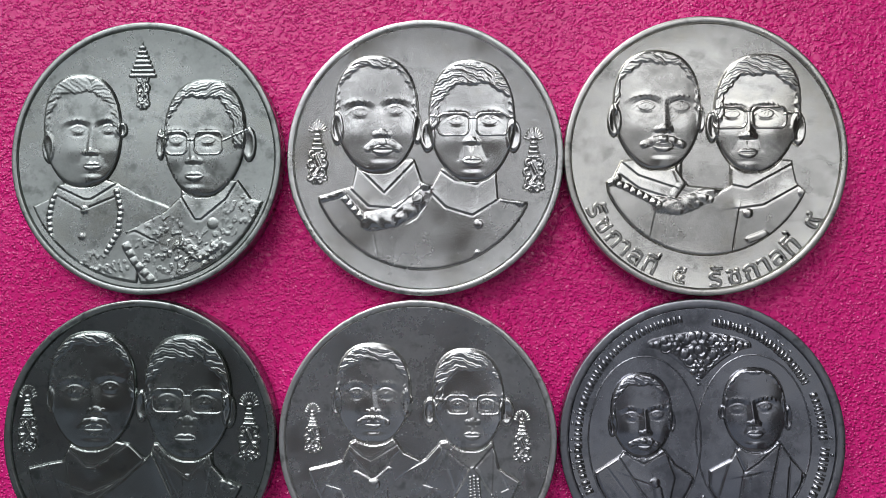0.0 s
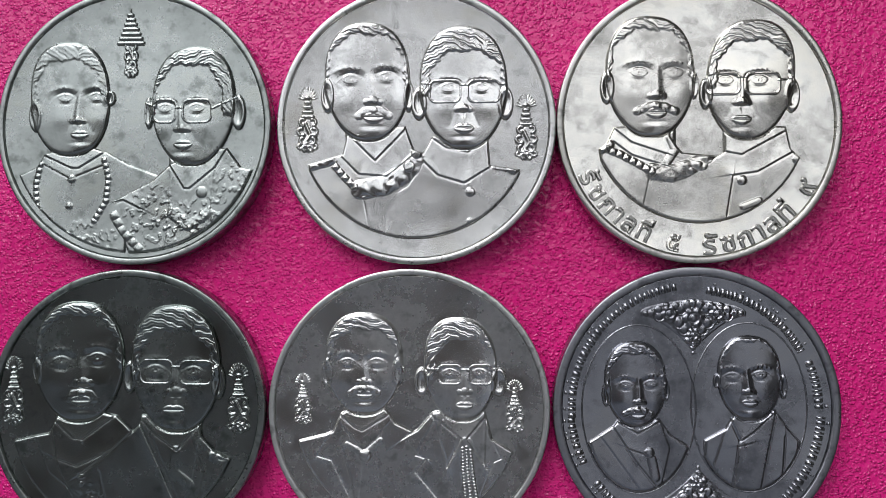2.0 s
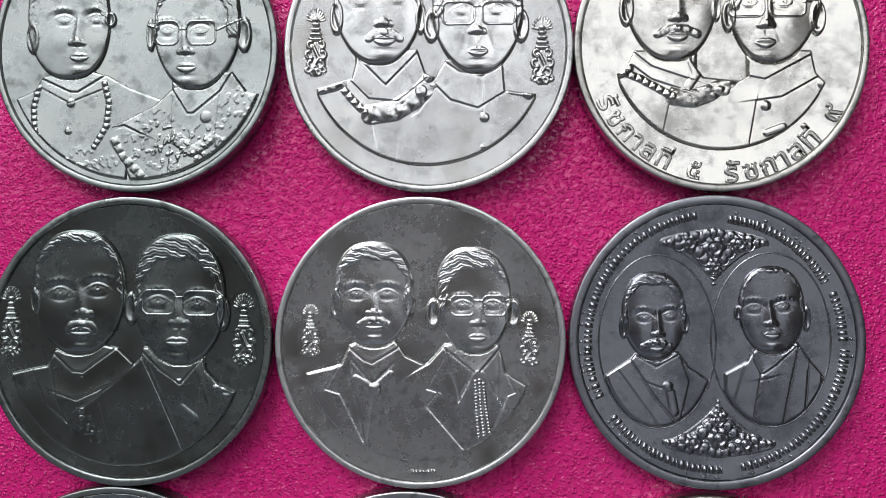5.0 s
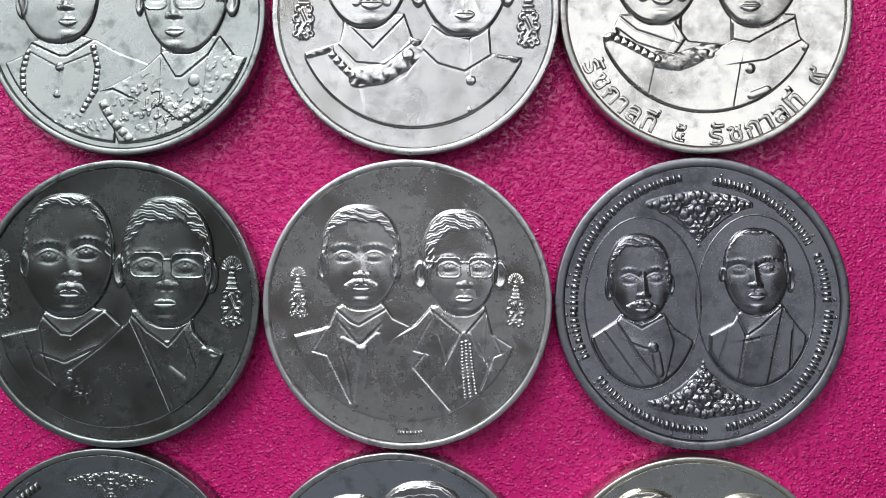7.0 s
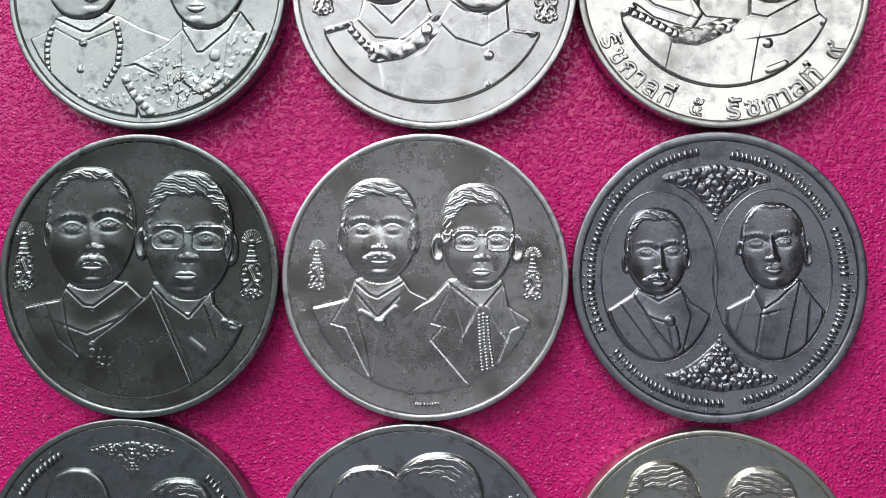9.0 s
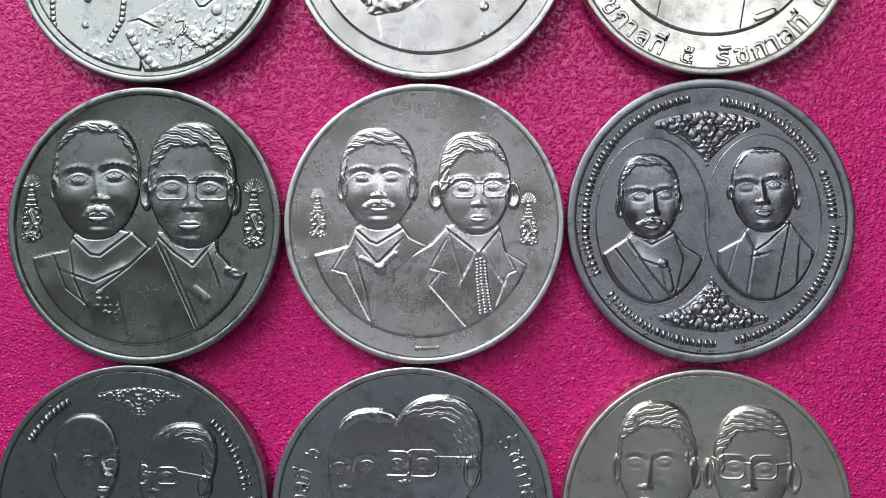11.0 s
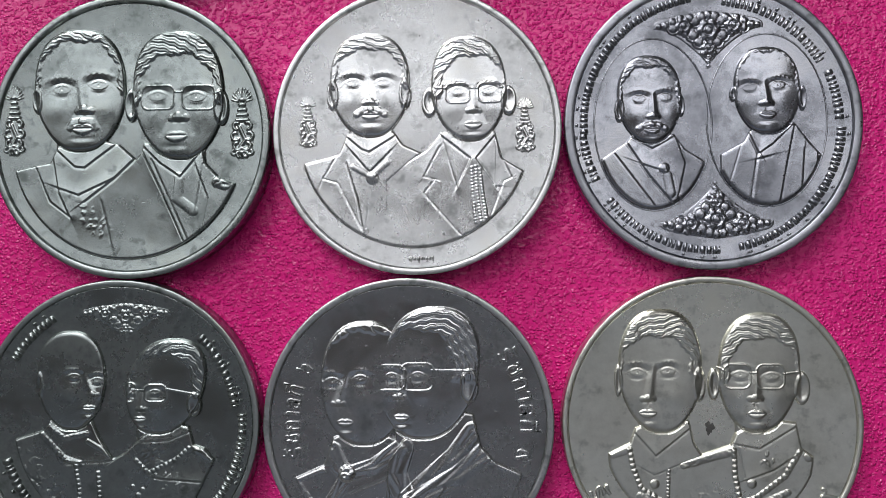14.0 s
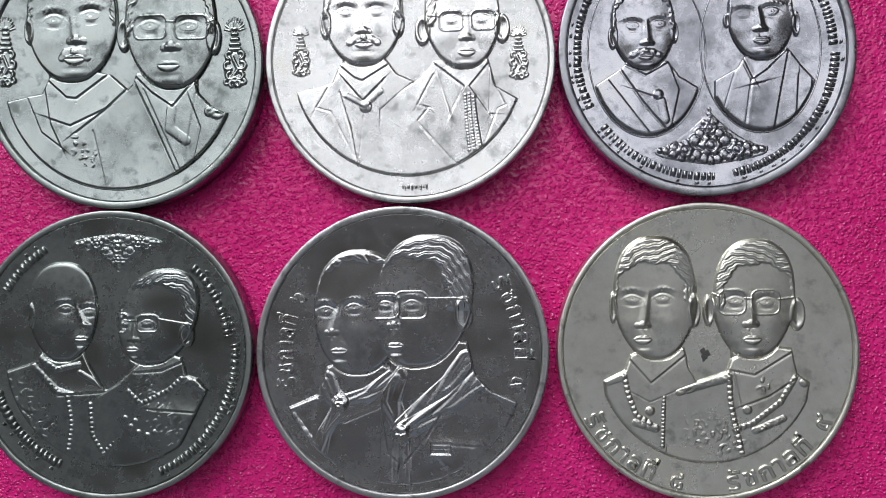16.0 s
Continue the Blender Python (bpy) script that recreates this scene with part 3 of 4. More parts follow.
def bar_lettering(parent, mat, radius, a0, a1, pitch, tall, seed):
    """An inscription that stays unread: a row of plain raised bars on an arc, some with a short bar over them."""
    rng = random.Random(seed)
    bm = bmesh.new()
    sign = 1 if a1 > a0 else -1
    run, end = 0.0, abs(radians(a1 - a0)) * radius

    def bar(a, r, w, t):
        z = FIELD + 0.05 + float(basin(r))
        m = Matrix.Rotation(a, 4, "Z") @ Matrix.Translation((r * MM, 0, z * MM)) @ Matrix.Diagonal((t * MM, w * MM, 0.58 * MM, 1))
        g = bmesh.ops.create_cube(bm, size=1, matrix=m)
        top = [v for v in g["verts"] if v.co.z > (z + 0.02) * MM]
        c = sum((v.co for v in top), Vector()) / 4
        for v in top:
            v.co = c + (v.co - c) * 0.72
            v.co.z = c.z

    while run < end - 0.3 * pitch:
        w = pitch * rng.choice((0.34, 0.50, 0.58, 0.66, 0.80))
        a = radians(a0) + sign * (run + w / 2) / radius
        bar(a, radius, w, tall * rng.choice((0.80, 0.86, 0.94)))
        if w > 0.45 * pitch and rng.random() < 0.35:
            bar(a, radius + 0.64 * tall, 0.7 * w, 0.22 * tall)
        run += w + pitch * rng.choice((0.12, 0.15, 0.18))
    part("bar_lettering", bm, mat, parent, "row of small raised bars along the rim")


def stain(parent, mat, x, y, w, t, seed):
    bm = bmesh.new()
    mid = bm.verts.new((x * MM, y * MM, (FIELD + 0.012 + float(basin(x, y))) * MM))
    ring = []
    for i in range(28):
        a = 2 * math.pi * i / 28
        k = 1 + 0.22 * math.sin(3 * a + seed) + 0.16 * math.sin(7 * a + 2 * seed)
        ring.append(bm.verts.new(((x + w * k * math.cos(a)) * MM, (y + t * k * math.sin(a)) * MM, (FIELD - 0.012 + float(basin(x + w * k * math.cos(a), y + t * k * math.sin(a)))) * MM)))
    for i in range(28):
        bm.faces.new((mid, ring[i], ring[(i + 1) % 28]))
    part("stain", bm, mat, parent, "dark tarnish spot")


def start_coin(x, y, mat, rim_mat, rimw, rimz, reeded, label):
    c = tagged(new("coin"), label, "coin", "coins in rows on the cover")
    c.location = (x * MM, y * MM, 0.0)
    blank(c, mat, rim_mat, rimw, rimz, reeded)
    return c


tarnish = plain_material("tarnish", (0.05, 0.05, 0.045), (0.09, 0.085, 0.08), 0.5, 900.0)

metal = coin_metal("nickel", (0.36, 0.385, 0.37), (0.23, 0.255, 0.24), 0.27, 0.8, 1)
rim_metal = coin_metal("worn_rim", (0.36, 0.385, 0.37), (0.23, 0.255, 0.24), 0.36, 1.0, 21)
coin = start_coin(-32.1, 32.35, metal, rim_metal, 0.7, 2.42, True, "grey-green cupronickel coin with two worn busts and a tiered crown")
emblem(coin, metal, -0.55, 9.71, 1.45, 4.08, False)
bust(coin, metal, dict(sides=(-12.28, -2.99), ends=(9.9, -3.34), tilt=-0.14, eyes=((-8.07, 3.34), (-4.48, 3.45)), nose=(-6.55, 0.59), mouth=(-6.33, -0.88), hairline=7.75, ears=[(-11.65, 1.28, 0.79, 1.98), (-2.92, 3.38, 0.59, 0.92)], jaw=0.14, hair=0.45, strands=16, sweep=0.1, window=0.8),
     [(-10.57, -3.13), (-11.37, -4.6), (-14.75, -6.26), (-15.73, -9.27), (-13.27, -15.92), (-1.1, -17.21), (-0.5, -9.93), (3.51, -7.94), (3.36, -5.82), (-0.55, -4.36), (-3.13, -2.95), (-6.65, -1.94)],
     [("ridge", 0.2, 0.08, [(-10.44, -3.27), (-7.3, -4.74), (-6.49, -4.74), (-3.53, -2.89)]),
      ("groove", 0.26, 0.05, [(-10.42, -4.47), (-7.42, -6.07), (-3.59, -4.48)]),
      ("studs", 0.46, 0.12, [(-7.22, -6.07)]),
      ("studs", 0.4, 0.09, [(-7.45, -9.2)]),
      ("studs", 0.4, 0.09, [(-7.62, -12.59)]),
      ("beads", 0.33, 0.14, [(-10.83, -4.07), (-11.35, -6.6), (-11.18, -8.93), (-10.47, -11.6)]),
      ("beads", 0.33, 0.14, [(-3.53, -3.55), (-2.96, -5.95), (-3.21, -8.6), (-4.53, -10.93)]),
      ("groove", 0.16, 0.06, [(-7.23, -4.74), (-7.19, -14.58)])]
     + [("cloth", 1.71, 0.06, [(-5.86, -12.59), (-3.16, -13.25)])],
     (0.15, -0.03, 14.68, 14.68), 0, 1, label="raised plain bust with a beaded collar chain")
bust(coin, metal, dict(sides=(1.94, 11.86), ends=(9.25, -4.57), tilt=0.2, eyes=((3.63, 2.08), (7.38, 2.06)), nose=(5.73, -0.45), mouth=(5.81, -2.11), hairline=7.12, ears=[(12.2, 1.58, 0.86, 2.17), (1.61, 1.62, 0.53, 1.98)],
         lenses=[(3.63, 1.75, 1.32, 1.32), (7.45, 1.73, 1.65, 1.32)], wires=[[(4.97, 2.14), (5.77, 2.14)], [(9.12, 1.99), (12.12, 3.3)], [(2.28, 2.35), (1.4, 2.69)]], part=-0.1, strands=34, window=0.78),
     [(4.28, -4.3), (2.15, -6.22), (-1.73, -8.21), (-3.54, -9), (-3.05, -10.59), (-1.14, -13.24), (0.37, -16.54), (10.92, -15.86), (15.53, -9.27), (14.98, -5.31), (12.58, -4.78), (10.89, -2.53), (8.49, -2.65)],
     [("ridge", 0.2, 0.08, [(4.29, -4.5), (5.98, -7.15), (6.59, -7.15), (9.51, -4.77), (10.83, -2.66)]),
      ("groove", 0.2, 0.06, [(4.16, -5.29), (4.07, -10.59), (3.7, -14.56)]),
      ("groove", 0.2, 0.06, [(9.51, -5.3), (9.02, -11.25)]),
      ("studs", 0.66, 0.1, [(8.06, -7.68)]),
      ("ridge", 0.26, 0.09, [(-3.34, -9), (-1.19, -8.47), (0.7, -9.4)]),
      ("cloth", 2.96, 0.055, [(0.86, -11.25), (2.18, -9.27)]),
      ("cloth", 2.63, 0.075, [(4.88, -11.58), (8.22, -10.59)]),
      ("cloth", 2.5, 0.055, [(11.52, -6.63), (12.21, -9.27)])]
     + [("beads", 0.46, 0.1, [(-2.38, -9.93), (-1.15, -12.25), (1.22, -14.56)]),
      ("braid", 0.59, 0.09, [(4.53, -10.06), (6.55, -11.58), (8.88, -10.06)])],
     (0.15, -0.03, 14.68, 14.68), 0.06, 2, label="raised plain bust with spectacles and an embroidered robe")

metal = coin_metal("nickel", (0.60, 0.60, 0.585), (0.44, 0.44, 0.43), 0.2, 0.35, 2)
rim_metal = coin_metal("worn_rim", (0.60, 0.60, 0.585), (0.44, 0.44, 0.43), 0.29, 1.0, 22)
coin = start_coin(0.66, 32.3, metal, rim_metal, 0.75, 2.45, True, "bright silvery cupronickel coin with two uniformed busts")
emblem(coin, metal, -12.5, 0.67, 1.32, 3.88, True)
emblem(coin, metal, 12.63, -0.35, 1.38, 3.88, True)
bust(coin, metal, dict(sides=(-10.6, -0.64), ends=(11.87, -1.8), tilt=-0.16, eyes=((-7.49, 5.27), (-3.4, 5.51)), nose=(-4.91, 2.61), mouth=(-4.84, 0.9), hairline=10.54, ears=[(-10.2, 3.43, 0.79, 2.11), (-0.83, 3.38, 0.59, 1.98)], whiskers=1, jaw=0.28, strands=30, sweep=0.2, window=0.88, hair=0.8),
     [(-7.87, -0.67), (-8.52, -3.3), (-9.97, -3.69), (-12.41, -4.48), (-12.04, -14.47), (1.56, -14.44), (1.54, -3.33), (-0.23, -2.8), (-1.22, -0.04), (-4.7, -0.35)],
     [("ridge", 0.2, 0.08, [(-7.73, -1), (-4.69, -3.97), (-1.41, -0.56)]),
      ("ridge", 0.2, 0.06, [(-8.52, -3.57), (-6.53, -5.54), (-3.37, -5.81), (-0.42, -3.45)]),
      ("braid", 1.12, 0.2, [(-6.33, -7.38), (-3.7, -6.99), (-1.08, -5.42), (0.56, -3.59)]),
      ("braid", 0.59, 0.16, [(-11.82, -4.61), (-9.57, -3.96)]),
      ("beads", 0.4, 0.16, [(-9.44, -4.48), (-8.31, -5.8), (-6.99, -7.12)]),
      ("studs", 0.66, 0.14, [(-0.75, -4.76), (0.1, -3.19)]),
      ("groove", 0.2, 0.05, [(-5.99, -8.56), (-5.19, -12.49)])],
     (-0.1, 0.35, 13.43, 13.43), 0.02, 3, label="raised plain bust with braided shoulder cord")
bust(coin, metal, dict(sides=(0.35, 10.55), ends=(11.31, -2.81), tilt=-0.1, eyes=((3.69, 4.21), (7.49, 4.19)), nose=(5.46, 1.71), mouth=(5.53, -0.39), hairline=8.48, ears=[(0.35, 2.52, 0.92, 2.04), (10.29, 2.47, 0.92, 2.04)],
         lenses=[(3.37, 3.82, 1.78, 1.25), (7.81, 3.8, 1.84, 1.25)], wires=[[(5.13, 4.54), (5.98, 4.53)], [(1.73, 4.69), (0.68, 4.82)], [(9.57, 4.64), (10.49, 4.64)]], part=0.08, strands=30, sweep=0.5, window=0.82),
     [(1.87, -1.23), (0.82, -3.06), (0.37, -4.77), (-1.07, -6.93), (-3.37, -8.04), (-3.87, -14.45), (12.29, -14.42), (11.91, -5.11), (8.53, -4.65), (8.27, -1.38), (5.46, -1.04)],
     [("ridge", 0.2, 0.08, [(2, -1.49), (3.5, -2.54), (5.99, -3.07), (8.2, -1.58)]),
      ("ridge", 0.2, 0.07, [(0.56, -3.72), (2.53, -5.69), (5.53, -6.61), (8.53, -4.78)]),
      ("groove", 0.16, 0.06, [(6.12, -3.08), (6.18, -6.48)]),
      ("studs", 0.53, 0.13, [(6.25, -7.72)]),
      ("studs", 0.26, 0.07, [(6.12, -10.98)]),
      ("studs", 0.59, 0.15, [(11.07, -5.18)]),
      ("ridge", 0.4, 0.05, [(9.05, -4.78), (11.33, -5.18)])],
     (-0.1, 0.35, 13.43, 13.43), 0.08, 4, label="raised plain bust with spectacles and a high collar")
stain(coin, tarnish, 5.15, -14.04, 0.16, 0.11, 3)

metal = coin_metal("nickel", (0.61, 0.60, 0.56), (0.46, 0.45, 0.42), 0.21, 0.4, 3)
rim_metal = coin_metal("worn_rim", (0.61, 0.60, 0.56), (0.46, 0.45, 0.42), 0.3, 1.0, 23)
coin = start_coin(32.75, 32.4, metal, rim_metal, 0.75, 2.45, True, "silvery cupronickel coin with two busts and raised lettering below")
bust(coin, metal, dict(sides=(-10.45, -0.22), ends=(12.14, -1.61), tilt=-0.14, eyes=((-6.64, 5.69), (-2.66, 5.6)), nose=(-4.66, 2.94), mouth=(-4.73, 1.12), hairline=10.64, ears=[(-10.26, 4.08, 0.79, 2.04), (-0.36, 4.29, 0.53, 1.71)], whiskers=1.3, jaw=0.28, strands=30, sweep=0.2, window=0.86, hair=0.8),
     [(-9.43, -0.42), (-10.41, -2.37), (-11.25, -2.95), (-11.06, -4.12), (-9.79, -11.91), (2.67, -11.9), (2.72, -3.83), (-1.74, -3.37), (-3.14, -1.55), (-3.14, -0.57), (-6.22, -0.24)],
     [("ridge", 0.2, 0.08, [(-9.43, -0.61), (-7.51, -2.18), (-3.66, -3.49)]),
      ("ridge", 0.2, 0.06, [(-9.95, -1.78), (-7.52, -3.61), (-3.54, -4.92)]),
      ("braid", 0.99, 0.18, [(-5.08, -5.56), (-3.03, -5.82), (0.94, -4.41)]),
      ("beads", 0.4, 0.15, [(-10.73, -2.82), (-8.8, -3.61), (-6.88, -4.65), (-5.28, -5.56)]),
      ("studs", 0.59, 0.15, [(-10.92, -2.95), (-10.08, -2.43)]),
      ("ridge", 0.46, 0.08, [(-3.21, -1.68), (-2.64, -3.17), (-3.54, -4.46)]),
      ("groove", 0.2, 0.05, [(-5.6, -6.4), (-6.25, -9.32)])],
     (0.13, 0.78, 12.25, 12.25), 0.02, 5, label="raised plain bust with braided shoulder cord")
bust(coin, metal, dict(sides=(0.99, 10.93), ends=(11.65, -1.96), tilt=0.45, eyes=((3.03, 4.72), (6.8, 4.7)), nose=(4.87, 2.12), mouth=(4.79, 0.31), hairline=9.25, ears=[(0.92, 3.37, 0.72, 1.98), (10.53, 3.06, 0.92, 2.11)],
         lenses=[(2.78, 4.33, 1.84, 1.19), (7.17, 4.31, 1.91, 1.19)], wires=[[(4.44, 5.1), (5.46, 5.1)], [(1.06, 5.06), (0.61, 4.93)], [(8.96, 4.69), (10.74, 5)]], part=0, strands=30, sweep=0.5, window=0.82),
     [(3, -1.44), (2.92, -3.38), (1.77, -4.02), (-1.12, -5.76), (-3.68, -6.73), (-5.62, -11.91), (12.81, -11.89), (11.61, -4.3), (10.36, -3.01), (9.87, -0.49), (5.93, -0.28)],
     [("ridge", 0.2, 0.08, [(2.92, -3.25), (4.76, -3.64), (9.74, -0.94)]),
      ("ridge", 0.2, 0.07, [(3.86, -5.96), (6.53, -5.58), (10.86, -3.14)]),
      ("groove", 0.2, 0.07, [(3.86, -6.09), (3.06, -10.61)]),
      ("studs", 0.53, 0.13, [(4.81, -6.61)]),
      ("studs", 0.59, 0.15, [(10.98, -4.23)]),
      ("ridge", 0.4, 0.08, [(4.91, -9.58), (6.63, -8.93)])],
     (0.13, 0.78, 12.25, 12.25), 0.08, 6, label="raised plain bust with spectacles and a high collar")
inscription(coin, metal, "รัชกาลที่ ๕", 14.13, -156.9, -98.3, 3.03, True)
inscription(coin, metal, "รัชกาลที่ ๙", 14.29, -89, -27.7, 3.03, True)

metal = coin_metal("nickel", (0.335, 0.365, 0.35), (0.19, 0.215, 0.206), 0.215, 0.9, 4)
rim_metal = coin_metal("worn_rim", (0.335, 0.365, 0.35), (0.19, 0.215, 0.206), 0.29, 1.0, 24)
coin = start_coin(-32.55, -0.25, metal, rim_metal, 0.8, 2.5, False, "dark green-grey cupronickel coin with two busts in draped coats")
emblem(coin, metal, -13.34, 1.97, 1.27, 4.06, True)
emblem(coin, metal, 12.85, 1.22, 1.46, 4.06, True)
bust(coin, metal, dict(sides=(-10.96, -0.48), ends=(12.24, -1.58), tilt=-0.02, eyes=((-7.67, 5.4), (-3.49, 5.81)), nose=(-5.08, 2.91), mouth=(-5.31, 0.98), hairline=10.89, ears=[(-10.61, 4.3, 0.63, 1.65)], whiskers=0.8, jaw=0.28, strands=30, sweep=0.2, window=0.86, hair=0.9),
     [(-8.36, -1.03), (-9.18, -2.77), (-10.69, -3.03), (-13.57, -3.7), (-14.46, -20.1), (6.66, -19.78), (6.53, -9.64), (3.56, -4.58), (1.44, -1.54), (0.61, -2.5), (-1.3, -0.79), (-5.3, 0.15)],
     [("ridge", 0.19, 0.09, [(-8.49, -1.16), (-6.23, -3.26), (-5.18, -3.38), (-1.31, -0.53)]),
      ("ridge", 0.19, 0.08, [(-8.28, -5.58), (-5.85, -6.45), (-2.42, -4.89)]),
      ("groove", 0.19, 0.07, [(-10.68, -3.42), (-9.11, -7.25), (-6.79, -9.02)]),
      ("ridge", 0.19, 0.07, [(-8.73, -2.12), (-8.01, -6.28), (-6.79, -8.89)]),
      ("ridge", 0.25, 0.08, [(-5.19, -7.21), (-1.96, -4.76), (1.31, -1.73)]),
      ("ridge", 0.25, 0.09, [(1.31, -1.73), (3.58, -6.49), (6.37, -12.44)]),
      ("groove", 0.25, 0.06, [(-3.23, -7.2), (-1.84, -12.92)])]
     + [("cloth", 1.14, 0.05, [(-5.17, -8.49), (-3.18, -10.39)])],
     (-0.26, -0.65, 13.27, 13.27), 0.03, 7, label="raised plain bust in a draped coat")
bust(coin, metal, dict(sides=(0.31, 10.88), ends=(11.86, -2.65), tilt=-0.19, eyes=((3.31, 4.42), (7.72, 4.25)), nose=(5.74, 1.88), mouth=(5.44, -0.04), hairline=9.11, ears=[(0.13, 3.58, 0.76, 2.03), (10.51, 3.11, 0.83, 2.16)],
         lenses=[(3.37, 4.3, 1.9, 1.33), (8.04, 4.19, 1.9, 1.33)], wires=[[(5.25, 4.88), (6.22, 4.88)], [(9.91, 4.64), (10.68, 4.9)]], part=0, strands=30, sweep=0.5, window=0.8),
     [(1.56, -0.64), (1.31, -1.73), (3.58, -6.49), (6.24, -12.44), (5.98, -17.26), (13.69, -17.15), (12.41, -5.65), (10.15, -4.65), (8.71, -3.14), (8.3, -1.36), (5.45, -0.74)],
     [("ridge", 0.19, 0.09, [(1.56, -1.02), (3.53, -2.99), (5.82, -4.56), (8.3, -1.61)]),
      ("ridge", 0.57, 0.08, [(5.76, -4.69), (5.53, -7.11), (7.36, -8.49)]),
      ("groove", 0.25, 0.07, [(2.56, -2.68), (6.89, -12.18)]),
      ("braid", 0.7, 0.14, [(10.15, -5.29), (10.93, -5.54)]),
      ("groove", 0.19, 0.07, [(8.45, -3.27), (7.49, -9)]),
      ("ridge", 0.19, 0.06, [(7.75, -3.59), (9.08, -7.08), (8.29, -10.89)])],
     (-0.26, -0.65, 13.27, 13.27), 0.1, 8, label="raised plain bust with spectacles, tie and lapel pin")

metal = coin_metal("nickel", (0.74, 0.74, 0.73), (0.46, 0.46, 0.455), 0.25, 0.7, 5)
rim_metal = coin_metal("worn_rim", (0.74, 0.74, 0.73), (0.46, 0.46, 0.455), 0.34, 1.0, 25)
coin = start_coin(-0.15, -0.2, metal, rim_metal, 0.7, 2.45, False, "grey cupronickel coin with two busts in lapelled coats")
emblem(coin, metal, -12.11, 1.15, 1.08, 2.92, True)
emblem(coin, metal, 12.04, 0.35, 1.14, 3.05, True)
bust(coin, metal, dict(sides=(-9.66, -0.63), ends=(10.95, -0.65), tilt=-0.06, eyes=((-6.98, 5.36), (-3.61, 5.37)), nose=(-5.06, 3.08), mouth=(-5.05, 1.76), hairline=9.11, ears=[(-9.33, 4.14, 0.7, 1.84), (-1.2, 4.18, 0.7, 1.84)], whiskers=1.1, jaw=0.3, strands=30, sweep=0.2, window=0.82),
     [(-7.83, -0.41), (-8.7, -2.44), (-9.59, -2.76), (-12.58, -3.48), (-11.37, -17.1), (-3.14, -16.98), (-3.22, -5.68), (0.68, -2.5), (-1.47, -1.5), (-2.5, 0), (-5.17, 0.93)],
     [("ridge", 0.19, 0.09, [(-7.57, -0.66), (-6.1, -1.92), (-5.27, -2.23), (-2.62, -0.63)]),
      ("ridge", 0.19, 0.08, [(-7.3, -2.05), (-5.25, -4.43), (-2.99, -2.21)]),
      ("ridge", 0.32, 0.09, [(-7.04, -3.94), (-5, -5.06), (-3.23, -3.47)]),
      ("studs", 0.7, 0.14, [(-4.93, -5.19)]),
      ("groove", 0.19, 0.08, [(-8.2, -1.43), (-10.46, -5.24), (-8.8, -5.73), (-6.22, -10.87)]),
      ("ridge", 0.25, 0.07, [(-7.67, -3.7), (-6.5, -7.6), (-6.03, -10.43)]),
      ("groove", 0.19, 0.06, [(-5.24, -6.33), (-5.71, -10.74)])],
     (-0.22, -0.17, 12.89, 12.89), 0.02, 9, label="raised plain bust with a knotted neckcloth")
bust(coin, metal, dict(sides=(1.65, 10.08), ends=(10.39, -1.26), tilt=-0.21, eyes=((4.68, 4.2), (8.01, 4.22)), nose=(6.39, 2.01), mouth=(6.33, 0.56), hairline=8.12, ears=[(1.47, 3.12, 0.89, 1.78), (10.27, 3.16, 0.89, 1.78)],
         lenses=[(4.68, 4.02, 1.33, 1.08), (8.2, 4.03, 1.33, 1.08)], wires=[[(5.93, 4.59), (6.82, 4.59)], [(3.42, 4.58), (2.15, 4.7)], [(9.45, 4.6), (10.08, 4.73)]], part=0.15, strands=28, sweep=0.6, window=0.82),
     [(2.69, -0.22), (0.93, -2.24), (-3.86, -4.93), (-5.85, -9.48), (-6.17, -17.02), (10.04, -16.8), (11.87, -4.67), (9.48, -3.18), (8.72, -0.18), (6.21, 0.37)],
     [("ridge", 0.19, 0.08, [(2.81, -0.59), (6.1, -3.21), (4.48, -6.36)]),
      ("groove", 0.19, 0.07, [(2.81, -0.72), (4.48, -6.36)]),
      ("ridge", 0.19, 0.08, [(8.72, -0.55), (6.48, -3.21), (8.62, -6.32), (8.85, -1.18)]),
      ("ridge", 0.83, 0.08, [(6.48, -3.83), (6.62, -6.84), (7.14, -10.28)]),
      ("beads", 0.17, 0.09, [(6.1, -4.09), (6.18, -6.85), (6.45, -10.29)]),
      ("beads", 0.17, 0.09, [(6.54, -3.96), (6.68, -6.84), (7.07, -10.28)]),
      ("beads", 0.17, 0.09, [(6.98, -4.33), (7.25, -6.84), (7.7, -9.84)])]
     + [("groove", 0.19, 0.09, [(2.57, -1.85), (0.76, -5.14), (1.96, -5.51), (0.71, -7.02), (4.76, -11.62)]),
      ("groove", 0.19, 0.08, [(9.11, -2.43), (10.49, -5.43), (9.62, -5.81), (8.01, -9.96)])],
     (-0.22, -0.17, 12.89, 12.89), 0.08, 10, label="raised plain bust with spectacles and a dotted tie")
bar_lettering(coin, metal, 14.2, 266, 277, 0.42, 0.5, 51)
stain(coin, tarnish, 0.47, 10.64, 0.13, 0.2, 5)
stain(coin, tarnish, -13.27, -5.39, 0.3, 0.04, 5)

